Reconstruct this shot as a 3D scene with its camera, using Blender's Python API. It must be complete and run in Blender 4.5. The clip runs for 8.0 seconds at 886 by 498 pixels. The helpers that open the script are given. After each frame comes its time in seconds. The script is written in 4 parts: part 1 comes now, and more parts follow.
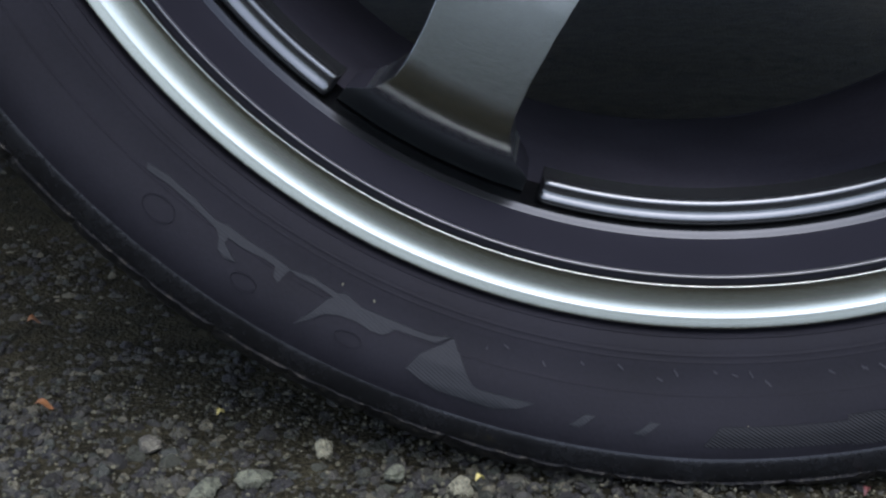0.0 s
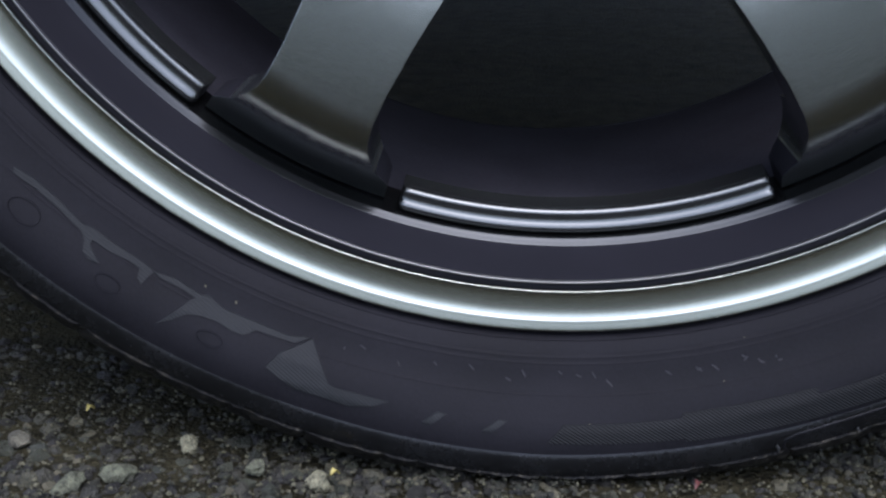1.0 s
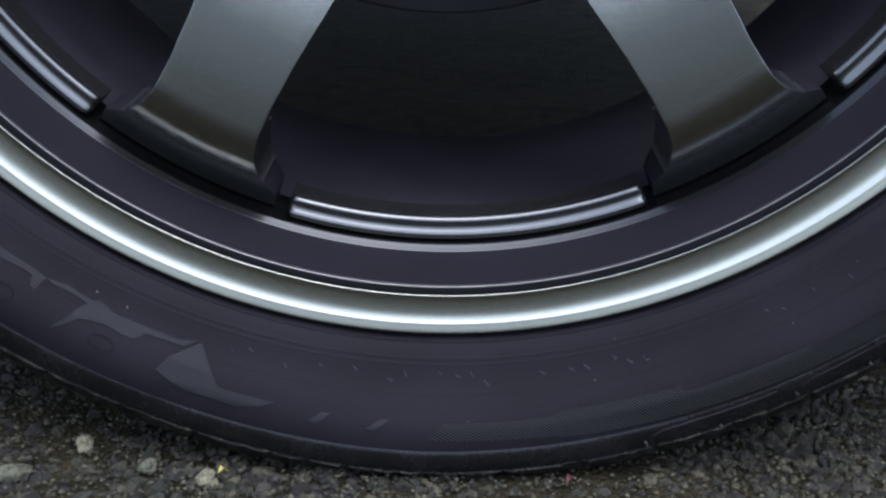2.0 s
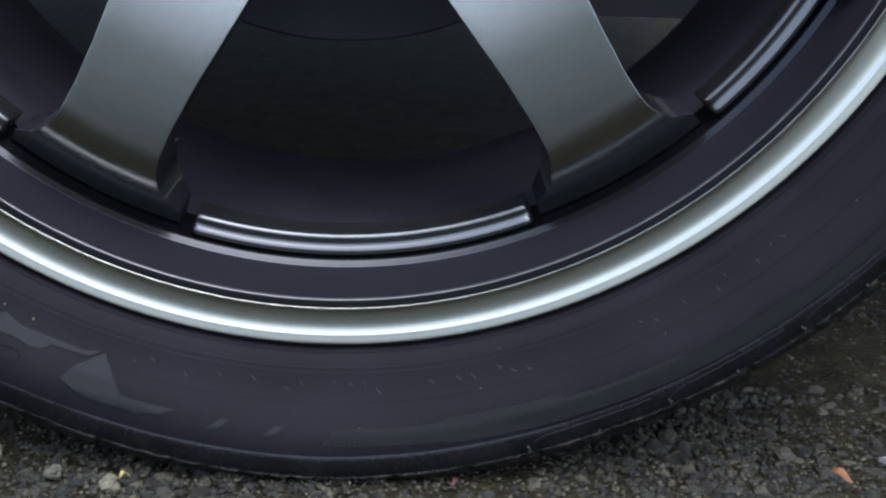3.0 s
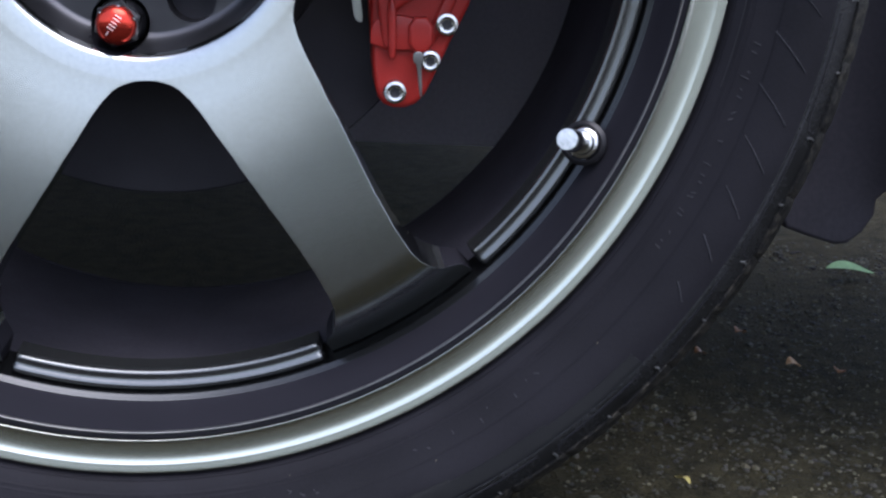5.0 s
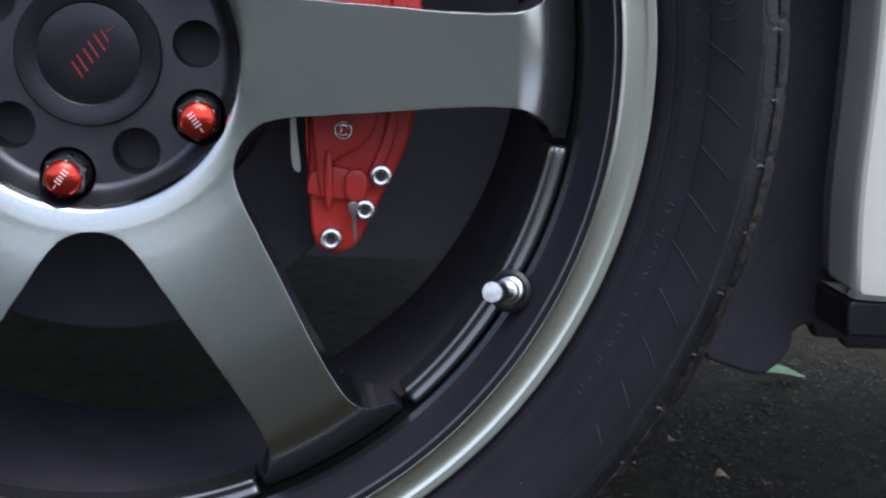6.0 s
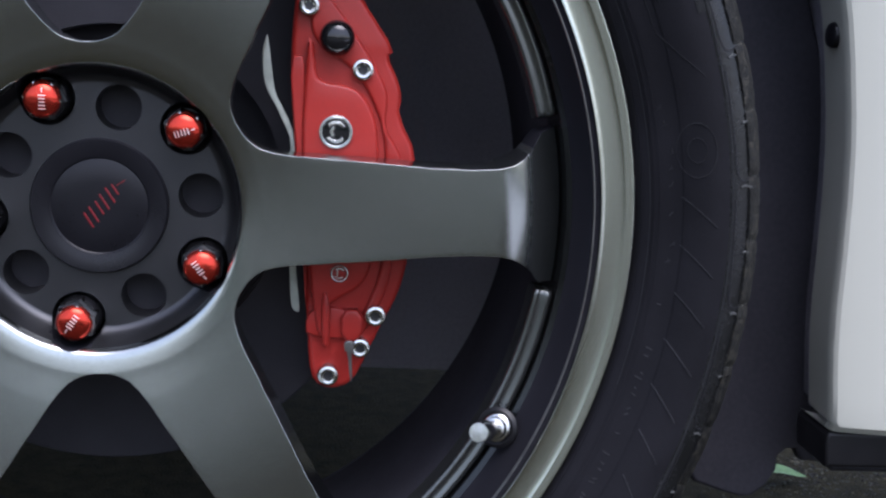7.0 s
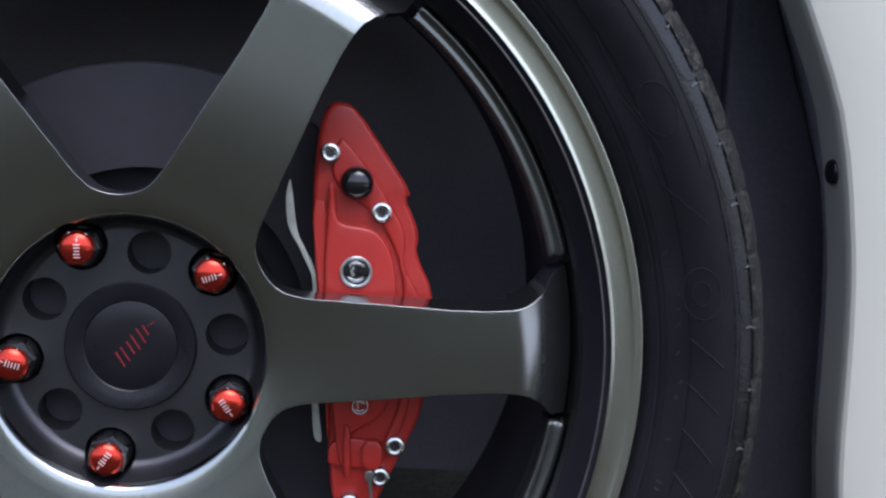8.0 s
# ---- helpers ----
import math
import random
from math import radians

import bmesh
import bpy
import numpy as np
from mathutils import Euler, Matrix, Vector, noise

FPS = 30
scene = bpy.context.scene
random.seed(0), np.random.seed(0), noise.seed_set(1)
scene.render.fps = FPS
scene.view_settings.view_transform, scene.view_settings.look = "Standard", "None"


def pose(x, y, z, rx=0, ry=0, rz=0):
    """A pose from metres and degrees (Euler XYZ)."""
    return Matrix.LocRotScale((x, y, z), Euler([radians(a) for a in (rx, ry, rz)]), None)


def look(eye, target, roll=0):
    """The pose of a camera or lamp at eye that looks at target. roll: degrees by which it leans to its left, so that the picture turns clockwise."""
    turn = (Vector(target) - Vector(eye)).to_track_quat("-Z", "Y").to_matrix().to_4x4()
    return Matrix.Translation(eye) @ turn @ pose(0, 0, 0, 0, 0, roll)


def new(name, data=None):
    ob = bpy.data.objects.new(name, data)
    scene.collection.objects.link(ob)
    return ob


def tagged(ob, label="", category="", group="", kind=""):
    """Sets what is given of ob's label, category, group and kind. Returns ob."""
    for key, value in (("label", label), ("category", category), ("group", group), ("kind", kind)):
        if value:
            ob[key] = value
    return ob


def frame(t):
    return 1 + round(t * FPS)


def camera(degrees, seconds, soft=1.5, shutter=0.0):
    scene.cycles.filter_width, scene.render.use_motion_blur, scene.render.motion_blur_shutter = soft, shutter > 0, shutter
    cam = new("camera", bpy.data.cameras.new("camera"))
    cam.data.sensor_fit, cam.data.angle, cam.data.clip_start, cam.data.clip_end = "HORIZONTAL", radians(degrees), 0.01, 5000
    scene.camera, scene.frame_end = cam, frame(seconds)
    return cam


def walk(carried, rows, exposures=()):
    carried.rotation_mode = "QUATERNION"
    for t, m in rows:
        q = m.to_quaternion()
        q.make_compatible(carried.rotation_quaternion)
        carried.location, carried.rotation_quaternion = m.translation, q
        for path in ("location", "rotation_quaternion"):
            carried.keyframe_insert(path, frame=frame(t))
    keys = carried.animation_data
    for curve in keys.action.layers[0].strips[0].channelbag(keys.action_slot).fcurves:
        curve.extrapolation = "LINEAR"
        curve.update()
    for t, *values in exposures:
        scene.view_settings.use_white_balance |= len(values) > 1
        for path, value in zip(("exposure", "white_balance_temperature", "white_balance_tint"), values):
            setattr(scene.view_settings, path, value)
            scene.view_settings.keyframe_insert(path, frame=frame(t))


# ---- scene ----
cam = camera(39.00, 8.0, soft=2.4)
PATH = [
    (0.0, pose(-0.0529, -0.4246, 0.2333, 70.379, 0.726, 5.320)),
    (0.5, pose(-0.0393, -0.4343, 0.2396, 70.174, -0.311, 3.761)),
    (1.0, pose(-0.0246, -0.4412, 0.2442, 70.120, -0.948, 2.526)),
    (1.5, pose(-0.0088, -0.4488, 0.2504, 69.925, -1.156, 1.593)),
    (3.0, pose(0.0367, -0.4875, 0.2583, 71.605, -1.998, -0.672)),
    (3.5, pose(0.0538, -0.5013, 0.2644, 72.275, -2.110, -1.304)),
    (4.0, pose(0.0676, -0.5144, 0.2780, 72.616, -2.413, -2.253)),
    (4.5, pose(0.0791, -0.5314, 0.2933, 73.568, -2.558, -3.472)),
    (6.0, pose(0.0931, -0.5625, 0.3578, 77.857, -3.885, -6.685)),
    (6.5, pose(0.1010, -0.5770, 0.3833, 79.132, -3.813, -6.114)),
    (7.0, pose(0.1029, -0.5879, 0.4042, 80.596, -3.727, -5.710)),
    (7.5, pose(0.0990, -0.5981, 0.4256, 81.900, -3.456, -5.629)),
    (8.0, pose(0.0971, -0.6075, 0.4535, 82.773, -3.202, -5.120)),
]
walk(cam, PATH, [(0.0, 1.33, 5500, 20), (1.5, 1.33, 5500, 20), (3.5, 1.48, 5500, 20), (4.5, 1.55, 5550, 21), (6.0, 1.7, 5650, 21), (8.0, 1.6, 5650, 21)])

ZC = 0.3127            # height of the axle
PSI = 3.2              # turn of the spokes

# ---- light ----
world = bpy.data.worlds.new("world")
scene.world = world
world.use_nodes = True
wn = world.node_tree
sky = wn.nodes.new("ShaderNodeTexSky")
sky.sky_type = "NISHITA"
sky.sun_disc = False
sky.sun_elevation = radians(62)
sky.sun_rotation = radians(162)
sky.air_density = 1.4
sky.dust_density = 3.0
overcast = wn.nodes.new("ShaderNodeHueSaturation")
overcast.inputs["Saturation"].default_value = 0.62
wn.links.new(sky.outputs[0], overcast.inputs["Color"])
wn.links.new(overcast.outputs[0], wn.nodes["Background"].inputs[0])
wn.nodes["Background"].inputs[1].default_value = 0.112
sun = new("sun", bpy.data.lights.new("sun", "SUN"))
sun.data.energy = 0.9
sun.data.angle = radians(50)
sun.data.color = (1.0, 0.96, 0.9)
sun.matrix_basis = look((0.5, -1.5, 3.0), (0, 0, 0))


# ---- materials ----
def material(name, base, rough=0.5, metal=0.0, vary=0.25, scale=60.0, fine=900.0, bump=0.15, depth=0.0004, tint=None,
             coat=0.0, spec=0.5, rough_vary=0.1):
    m = bpy.data.materials.new(name)
    m.use_nodes = True
    nt = m.node_tree
    n, l = nt.nodes, nt.links
    b = n["Principled BSDF"]
    b.inputs["Metallic"].default_value = metal
    b.inputs["Coat Weight"].default_value = coat
    b.inputs["Coat Roughness"].default_value = 0.08
    b.inputs["Specular IOR Level"].default_value = spec
    tc = n.new("ShaderNodeTexCoord")
    big = n.new("ShaderNodeTexNoise")
    big.inputs["Scale"].default_value = scale
    big.inputs["Detail"].default_value = 5
    small = n.new("ShaderNodeTexNoise")
    small.inputs["Scale"].default_value = fine
    small.inputs["Detail"].default_value = 2
    for t in (big, small):
        l.new(tc.outputs["Object"], t.inputs["Vector"])
    mixf = n.new("ShaderNodeMath")
    mixf.operation = "MULTIPLY_ADD"
    l.new(small.outputs["Fac"], mixf.inputs[0])
    mixf.inputs[1].default_value = 0.4
    add = n.new("ShaderNodeMath")
    add.operation = "MULTIPLY"
    l.new(big.outputs["Fac"], add.inputs[0])
    add.inputs[1].default_value = 0.6
    l.new(add.outputs[0], mixf.inputs[2])
    ramp = n.new("ShaderNodeValToRGB")
    dark = [c * (1 - vary) for c in base]
    light = [min(1, c * (1 + vary)) for c in (tint or base)]
    ramp.color_ramp.elements[0].position, ramp.color_ramp.elements[0].color = 0.3, (*dark, 1)
    ramp.color_ramp.elements[1].position, ramp.color_ramp.elements[1].color = 0.7, (*light, 1)
    l.new(mixf.outputs[0], ramp.inputs[0])
    l.new(ramp.outputs[0], b.inputs["Base Color"])
    rr = n.new("ShaderNodeMapRange")
    rr.inputs["To Min"].default_value = max(0.02, rough - rough_vary)
    rr.inputs["To Max"].default_value = min(1, rough + rough_vary)
    l.new(mixf.outputs[0], rr.inputs[0])
    l.new(rr.outputs[0], b.inputs["Roughness"])
    if bump:
        bp = n.new("ShaderNodeBump")
        bp.inputs["Strength"].default_value = bump
        bp.inputs["Distance"].default_value = depth
        l.new(small.outputs["Fac"], bp.inputs["Height"])
        l.new(bp.outputs[0], b.inputs["Normal"])
    return m


M_SPOKE = material("gunmetal_satin", (0.34, 0.36, 0.349), 0.17, 1.0, 0.07, 500, 2400, 0.06, 0.0002, rough_vary=0.04)
n_, l_ = M_SPOKE.node_tree.nodes, M_SPOKE.node_tree.links
tangent = n_.new("ShaderNodeTangent")
tangent.direction_type, tangent.axis = "RADIAL", "Y"
l_.new(tangent.outputs[0], n_["Principled BSDF"].inputs["Tangent"])
n_["Principled BSDF"].inputs["Anisotropic"].default_value = 0.45
# turned grain, drawn out along the circles round the axle
grain_at = n_.new("ShaderNodeTexCoord")
split = n_.new("ShaderNodeSeparateXYZ")
l_.new(grain_at.outputs["Object"], split.inputs[0])
dist = n_.new("ShaderNodeMath")
dist.operation = "ARCTAN2"
l_.new(split.outputs[2], dist.inputs[0])
l_.new(split.outputs[0], dist.inputs[1])
arc = n_.new("ShaderNodeMath")
arc.operation = "MULTIPLY"
arc.inputs[1].default_value = 0.022
l_.new(dist.outputs[0], arc.inputs[0])
flat = n_.new("ShaderNodeCombineXYZ")
l_.new(split.outputs[0], flat.inputs[0])
l_.new(split.outputs[2], flat.inputs[1])
reach = n_.new("ShaderNodeVectorMath")
reach.operation = "LENGTH"
l_.new(flat.outputs[0], reach.inputs[0])
grain_in = n_.new("ShaderNodeCombineXYZ")
l_.new(reach.outputs["Value"], grain_in.inputs[0])
l_.new(arc.outputs[0], grain_in.inputs[1])
grain = n_.new("ShaderNodeTexNoise")
grain.inputs["Scale"].default_value = 1500
grain.inputs["Detail"].default_value = 3
l_.new(grain_in.outputs[0], grain.inputs["Vector"])
grain_bump = n_.new("ShaderNodeBump")
grain_bump.inputs["Strength"].default_value = 0.06
grain_bump.inputs["Distance"].default_value = 0.0003
l_.new(grain.outputs["Fac"], grain_bump.inputs["Height"])
old_bump = n_["Principled BSDF"].inputs["Normal"].links[0].from_node
l_.new(grain_bump.outputs[0], old_bump.inputs["Normal"])
n_["Principled BSDF"].inputs["Anisotropic Rotation"].default_value = 0.25
# the spoke ends are left rougher than the brushed face
cast = n_.new("ShaderNodeMapRange")
cast.inputs["From Min"].default_value, cast.inputs["From Max"].default_value = 0.203, 0.219
cast.inputs["To Min"].default_value, cast.inputs["To Max"].default_value = 0.0, 0.15
cast.interpolation_type = "SMOOTHSTEP"
l_.new(reach.outputs["Value"], cast.inputs[0])
coarse = n_.new("ShaderNodeMath")
coarse.operation = "ADD"
l_.new(n_["Principled BSDF"].inputs["Roughness"].links[0].from_socket, coarse.inputs[0])
l_.new(cast.outputs[0], coarse.inputs[1])
l_.new(coarse.outputs[0], n_["Principled BSDF"].inputs["Roughness"])
M_LIP = material("machined_lip", (0.50, 0.52, 0.445), 0.25, 1.0, 0.025, 12, 300, 0.0, 0.0001, rough_vary=0.015)
M_HUB = material("dark_hub_metal", (0.053, 0.054, 0.057), 0.40, 0.9, 0.10, 40, 2600, 0.10, 0.0002, rough_vary=0.05)
M_BARREL_SHADE = material("dark_barrel_and_shade", (0.0145, 0.0142, 0.0175), 0.8, 0.0, 0.08, 30, 1200, 0.0, 0.0002, rough_vary=0.05, spec=0.06)
M_STEP = material("step_metal", (0.13, 0.137, 0.132), 0.25, 0.9, 0.1, 30, 1200, 0.0, 0.0001, rough_vary=0.04)
M_RING = material("ring_metal", (0.042, 0.044, 0.044), 0.26, 0.9, 0.1, 30, 1200, 0.0, 0.0001, rough_vary=0.04)
M_BLACK = material("black_plastic", (0.007, 0.007, 0.008), 0.4, 0.0, 0.3, 40, 900, 0.1, spec=0.3)
M_HOLE = material("dusty_hub_metal", (0.022, 0.021, 0.025), 0.7, 0.3, 0.3, 40, 900, 0.1)
M_GLOSS = material("gloss_black", (0.006, 0.006, 0.007), 0.08, 0.0, 0.2, 40, 900, 0.0, rough_vary=0.03)
M_CAP = material("black_cap", (0.007, 0.007, 0.009), 0.3, 0.0, 0.2, 40, 900, 0.05, spec=0.25)
M_RUBBER = material("tyre_rubber", (0.0052, 0.0050, 0.0063), 0.66, 0.0, 0.30, 25, 700, 0.3, 0.0003, (0.0080, 0.0077, 0.0096), spec=0.14)
M_TREAD = material("dusty_tread_rubber", (0.012, 0.0122, 0.0118), 0.5, 0.0, 0.3, 260, 800, 0.8, 0.0012, (0.058, 0.053, 0.040), spec=0.12)
for e_, p_ in zip([n for n in M_TREAD.node_tree.nodes if n.type == "VALTORGB"][0].color_ramp.elements, (0.50, 0.74)):
    e_.position = p_
M_SCUFF = material("scuffed_rubber", (0.05, 0.052, 0.05), 0.35, 0.0, 0.4, 300, 900, 0.3, 0.0005)
M_SHOULDER = material("blue_black_shoulder", (0.0064, 0.0067, 0.0069), 0.27, 0.0, 0.5, 45, 500, 0.35, 0.0005, (0.0078, 0.0082, 0.0084), spec=0.36, rough_vary=0.06)
M_RED = material("red_enamel", (0.285, 0.018, 0.0125), 0.40, 0.0, 0.12, 50, 700, 0.15, 0.0003, coat=0.1, spec=0.3)
M_LUG = material("red_anodised", (0.50, 0.045, 0.026), 0.17, 0.9, 0.08, 60, 900, 0.05)
M_EMBLEM_RED = material("red_print", (0.16, 0.006, 0.010), 0.4, 0.0, 0.1, 60, 900, 0.0)
M_EMBLEM_WHITE = material("engraved_silver", (0.75, 0.72, 0.70), 0.35, 0.4, 0.1, 60, 900, 0.0)
M_CHROME = material("zinc_steel", (0.50, 0.50, 0.48), 0.18, 1.0, 0.25, 420, 1500, 0.25, 0.0003, rough_vary=0.1)
M_STEEL = material("worn_steel", (0.36, 0.38, 0.33), 0.35, 0.45, 0.25, 120, 1200, 0.2, 0.0003)
M_PIN = material("dull_steel", (0.20, 0.20, 0.19), 0.35, 0.9, 0.2, 120, 1200, 0.1, 0.0002)
M_ROTOR = material("brake_iron", (0.026, 0.025, 0.030), 0.7, 0.3, 0.25, 60, 700, 0.2, 0.0003)
M_WHITE = material("white_paint", (0.400, 0.402, 0.342), 0.28, 0.0, 0.006, 3, 40, 0.0, coat=0.4, rough_vary=0.01)
M_GUARD = material("black_guard_plastic", (0.03, 0.029, 0.035), 0.8, 0.0, 0.3, 20, 300, 0.3, 0.001, spec=0.2)
M_LINER = material("wheel_well_liner", (0.21, 0.20, 0.232), 0.9, 0.0, 0.35, 20, 300, 0.4, 0.001)
M_INNER = material("dusty_inner_wall", (0.24, 0.23, 0.262), 0.9, 0.0, 0.15, 8, 300, 0.2, 0.001)
M_DUST = material("brake_dust_grey", (0.033, 0.032, 0.039), 0.85, 0.0, 0.3, 30, 500, 0.2, 0.0005, spec=0.1)
M_BACK = material("reflection_wall", (0.20, 0.222, 0.152), 0.9, 0.0, 0.3, 3, 30, 0.5, 0.05)
M_ASPHALT = material("asphalt", (0.0135, 0.0124, 0.0067), 0.9, 0.0, 0.6, 60, 420, 1.0, 0.004, (0.0289, 0.0257, 0.0132), spec=0.1)
M_LEAF_G = material("green_leaf", (0.16, 0.30, 0.10), 0.5, 0.0, 0.3, 60, 300, 0.2)
M_LEAF_Y = material("yellow_leaf", (0.42, 0.36, 0.10), 0.55, 0.0, 0.3, 80, 300, 0.2)
M_LEAF_T = material("tan_leaf", (0.34, 0.20, 0.08), 0.55, 0.0, 0.3, 80, 300, 0.2)
M_LEAF_O = material("orange_leaf", (0.20, 0.085, 0.026), 0.55, 0.0, 0.3, 80, 300, 0.2)
M_LEAF_R = material("red_leaf", (0.09, 0.025, 0.02), 0.55, 0.0, 0.3, 80, 300, 0.2)
M_STONE_Y = material("pale_stone", (0.085, 0.080, 0.048), 0.8, 0.0, 0.6, 300, 1100, 1.0, 0.0015, (0.20, 0.19, 0.115))
M_STONE_B = material("brown_stone", (0.040, 0.037, 0.025), 0.8, 0.0, 0.6, 300, 1100, 1.0, 0.0015, (0.10, 0.092, 0.062))
M_STONE_G = material("green_stone", (0.036, 0.039, 0.023), 0.8, 0.0, 0.6, 300, 1100, 1.0, 0.0015, (0.105, 0.108, 0.066))
M_CHIP = material("brown_grey_stone", (0.0162, 0.0149, 0.0102), 0.8, 0.0, 0.6, 300, 1100, 1.0, 0.0015, (0.0415, 0.0379, 0.0255))
M_LETTER = material("scuffed_letter_rubber", (0.024, 0.024, 0.026), 0.5, 0.0, 0.5, 200, 700, 0.2, spec=0.35)
# paler than the tyre: raised marks and lines carry their glint in the colour
M_MARK = material("raised_lit_rubber", (0.0165, 0.0166, 0.0185), 0.5, 0.0, 0.3, 40, 700, 0.2, spec=0.35)
M_CONCRETE = material("reflector_concrete", (0.40, 0.40, 0.39), 0.85, 0.0, 0.2, 4, 90, 0.4, 0.004)
M_GRASS = material("lawn", (0.088, 0.094, 0.070), 0.9, 0.0, 0.4, 4, 120, 0.8, 0.02)
M_PALE = material("pale_chip", (0.24, 0.24, 0.215), 0.7, 0.0, 0.25, 80, 300, 0.3)


def island_material(name, cols, rough):
    """Stones, each of its own colour."""
    m = material(name, cols[0], rough, 0.0, 0.3, 160, 900, 0.8, 0.0015)
    n, l = m.node_tree.nodes, m.node_tree.links
    b = n["Principled BSDF"]
    geo = n.new("ShaderNodeNewGeometry")
    ramp = n.new("ShaderNodeValToRGB")
    ramp.color_ramp.interpolation = "CONSTANT"
    for i, c in enumerate(cols):
        e = ramp.color_ramp.elements[i] if i < 2 else ramp.color_ramp.elements.new(i / len(cols))
        e.position, e.color = i / len(cols), (*c, 1)
    l.new(geo.outputs["Random Per Island"], ramp.inputs[0])
    old = b.inputs["Base Color"].links[0].from_socket
    mix = n.new("ShaderNodeMix")
    mix.data_type, mix.blend_type = "RGBA", "MULTIPLY"
    mix.inputs[0].default_value = 1.0
    gain = n.new("ShaderNodeMix")
    gain.data_type, gain.blend_type = "RGBA", "DIVIDE"
    gain.inputs[0].default_value = 1.0
    l.new(old, gain.inputs[6])
    gain.inputs[7].default_value = (*cols[0], 1)
    l.new(ramp.outputs[0], mix.inputs[6])
    l.new(gain.outputs[2], mix.inputs[7])
    l.new(mix.outputs[2], b.inputs["Base Color"])
    return m


M_STONES = island_material("asphalt_stones", [(0.0271, 0.0252, 0.0152), (0.0126, 0.0117, 0.0079), (0.0451, 0.0424, 0.0246), (0.0226, 0.0244, 0.0137),
                                              (0.0768, 0.0703, 0.0398), (0.0099, 0.0090, 0.0064), (0.0325, 0.0306, 0.0194), (0.0189, 0.0180, 0.0108)], 0.7)


M_GRIT = island_material("pale_grit", [(0.0271, 0.0261, 0.0137), (0.0632, 0.0604, 0.0304), (0.0181, 0.0171, 0.0093), (0.0406, 0.0387, 0.0202), (0.0316, 0.0306, 0.0159), (0.095, 0.089, 0.050)], 0.7)


def hatched(name, angle, pitch, base, ridge):
    """Rubber with fine moulded ridges."""
    m = material(name, (base, base * 1.10, base * 1.12), 0.55, 0.0, 0.25, 25, 700, 0.1, spec=0.16)
    n, l = m.node_tree.nodes, m.node_tree.links
    b = n["Principled BSDF"]
    tc = n.new("ShaderNodeTexCoord")
    mp = n.new("ShaderNodeMapping")
    mp.inputs["Rotation"].default_value = (0, radians(angle), 0)
    l.new(tc.outputs["Object"], mp.inputs["Vector"])
    wv = n.new("ShaderNodeTexWave")
    wv.inputs["Scale"].default_value = 0.314 / pitch
    l.new(mp.outputs[0], wv.inputs["Vector"])
    bp = n.new("ShaderNodeBump")
    bp.inputs["Strength"].default_value = ridge
    bp.inputs["Distance"].default_value = 0.0003
    l.new(wv.outputs["Fac"], bp.inputs["Height"])
    l.new(bp.outputs[0], b.inputs["Normal"])
    return m


M_HATCH = hatched("ridged_rubber", 50, 0.0010, 0.0125, 0.25)
M_HATCH_2 = hatched("ridged_rubber_flat", 62, 0.0010, 0.0066, 0.6)


# ---- building helpers ----
def mesh_object(name, me, mat, parent=None, label="", smooth=True, angle=35):
    ob = new(name, me)
    me.materials.clear()
    me.materials.append(mat)
    if smooth:
        me.shade_smooth()
        me.set_sharp_from_angle(angle=radians(angle))
    if parent:
        ob.parent = parent
    if label:
        tagged(ob, label)
    return ob


def part(name, bm, mat, parent=None, label="", smooth=True, angle=35):
    bmesh.ops.recalc_face_normals(bm, faces=bm.faces)
    me = bpy.data.meshes.new(name)
    bm.to_mesh(me)
    bm.free()
    return mesh_object(name, me, mat, parent, label, smooth, angle)


def empty(name, place, label, category, group="", kind=""):
    ob = new(name)
    ob.empty_display_size = 0.02
    ob.matrix_basis = pose(*place)
    return tagged(ob, label, category, group, kind)


def polar(r, a, y):
    return Vector((r * math.cos(a), y, r * math.sin(a)))


def revolve(profile, segs=256, a0=0.0, a1=360.0, closed=False, cap=False, bm=None):
    """Turns (radius, y) pairs round the y axis."""
    bm = bm or bmesh.new()
    full = abs(a1 - a0) >= 359.9
    rows = []
    count = segs if full else segs + 1
    for i in range(count):
        a = radians(a0 + (a1 - a0) * i / segs)
        rows.append([bm.verts.new(polar(r, a, y)) for r, y in profile])
    n = len(profile)
    for i in range(segs):
        p, q = rows[i], rows[(i + 1) % count]
        for j in range(n if closed else n - 1):
            k = (j + 1) % n
            bm.faces.new((p[j], p[k], q[k], q[j]))
    if cap and not full:
        bm.faces.new(rows[0])
        bm.faces.new(rows[-1])
    return bm


def rounded(points, times=2):
    """Cuts the corners of a closed outline."""
    for _ in range(times):
        out = []
        for i, p in enumerate(points):
            q = points[(i + 1) % len(points)]
            out.append((p[0] * 0.75 + q[0] * 0.25, p[1] * 0.75 + q[1] * 0.25))
            out.append((p[0] * 0.25 + q[0] * 0.75, p[1] * 0.25 + q[1] * 0.75))
        points = out
    return points


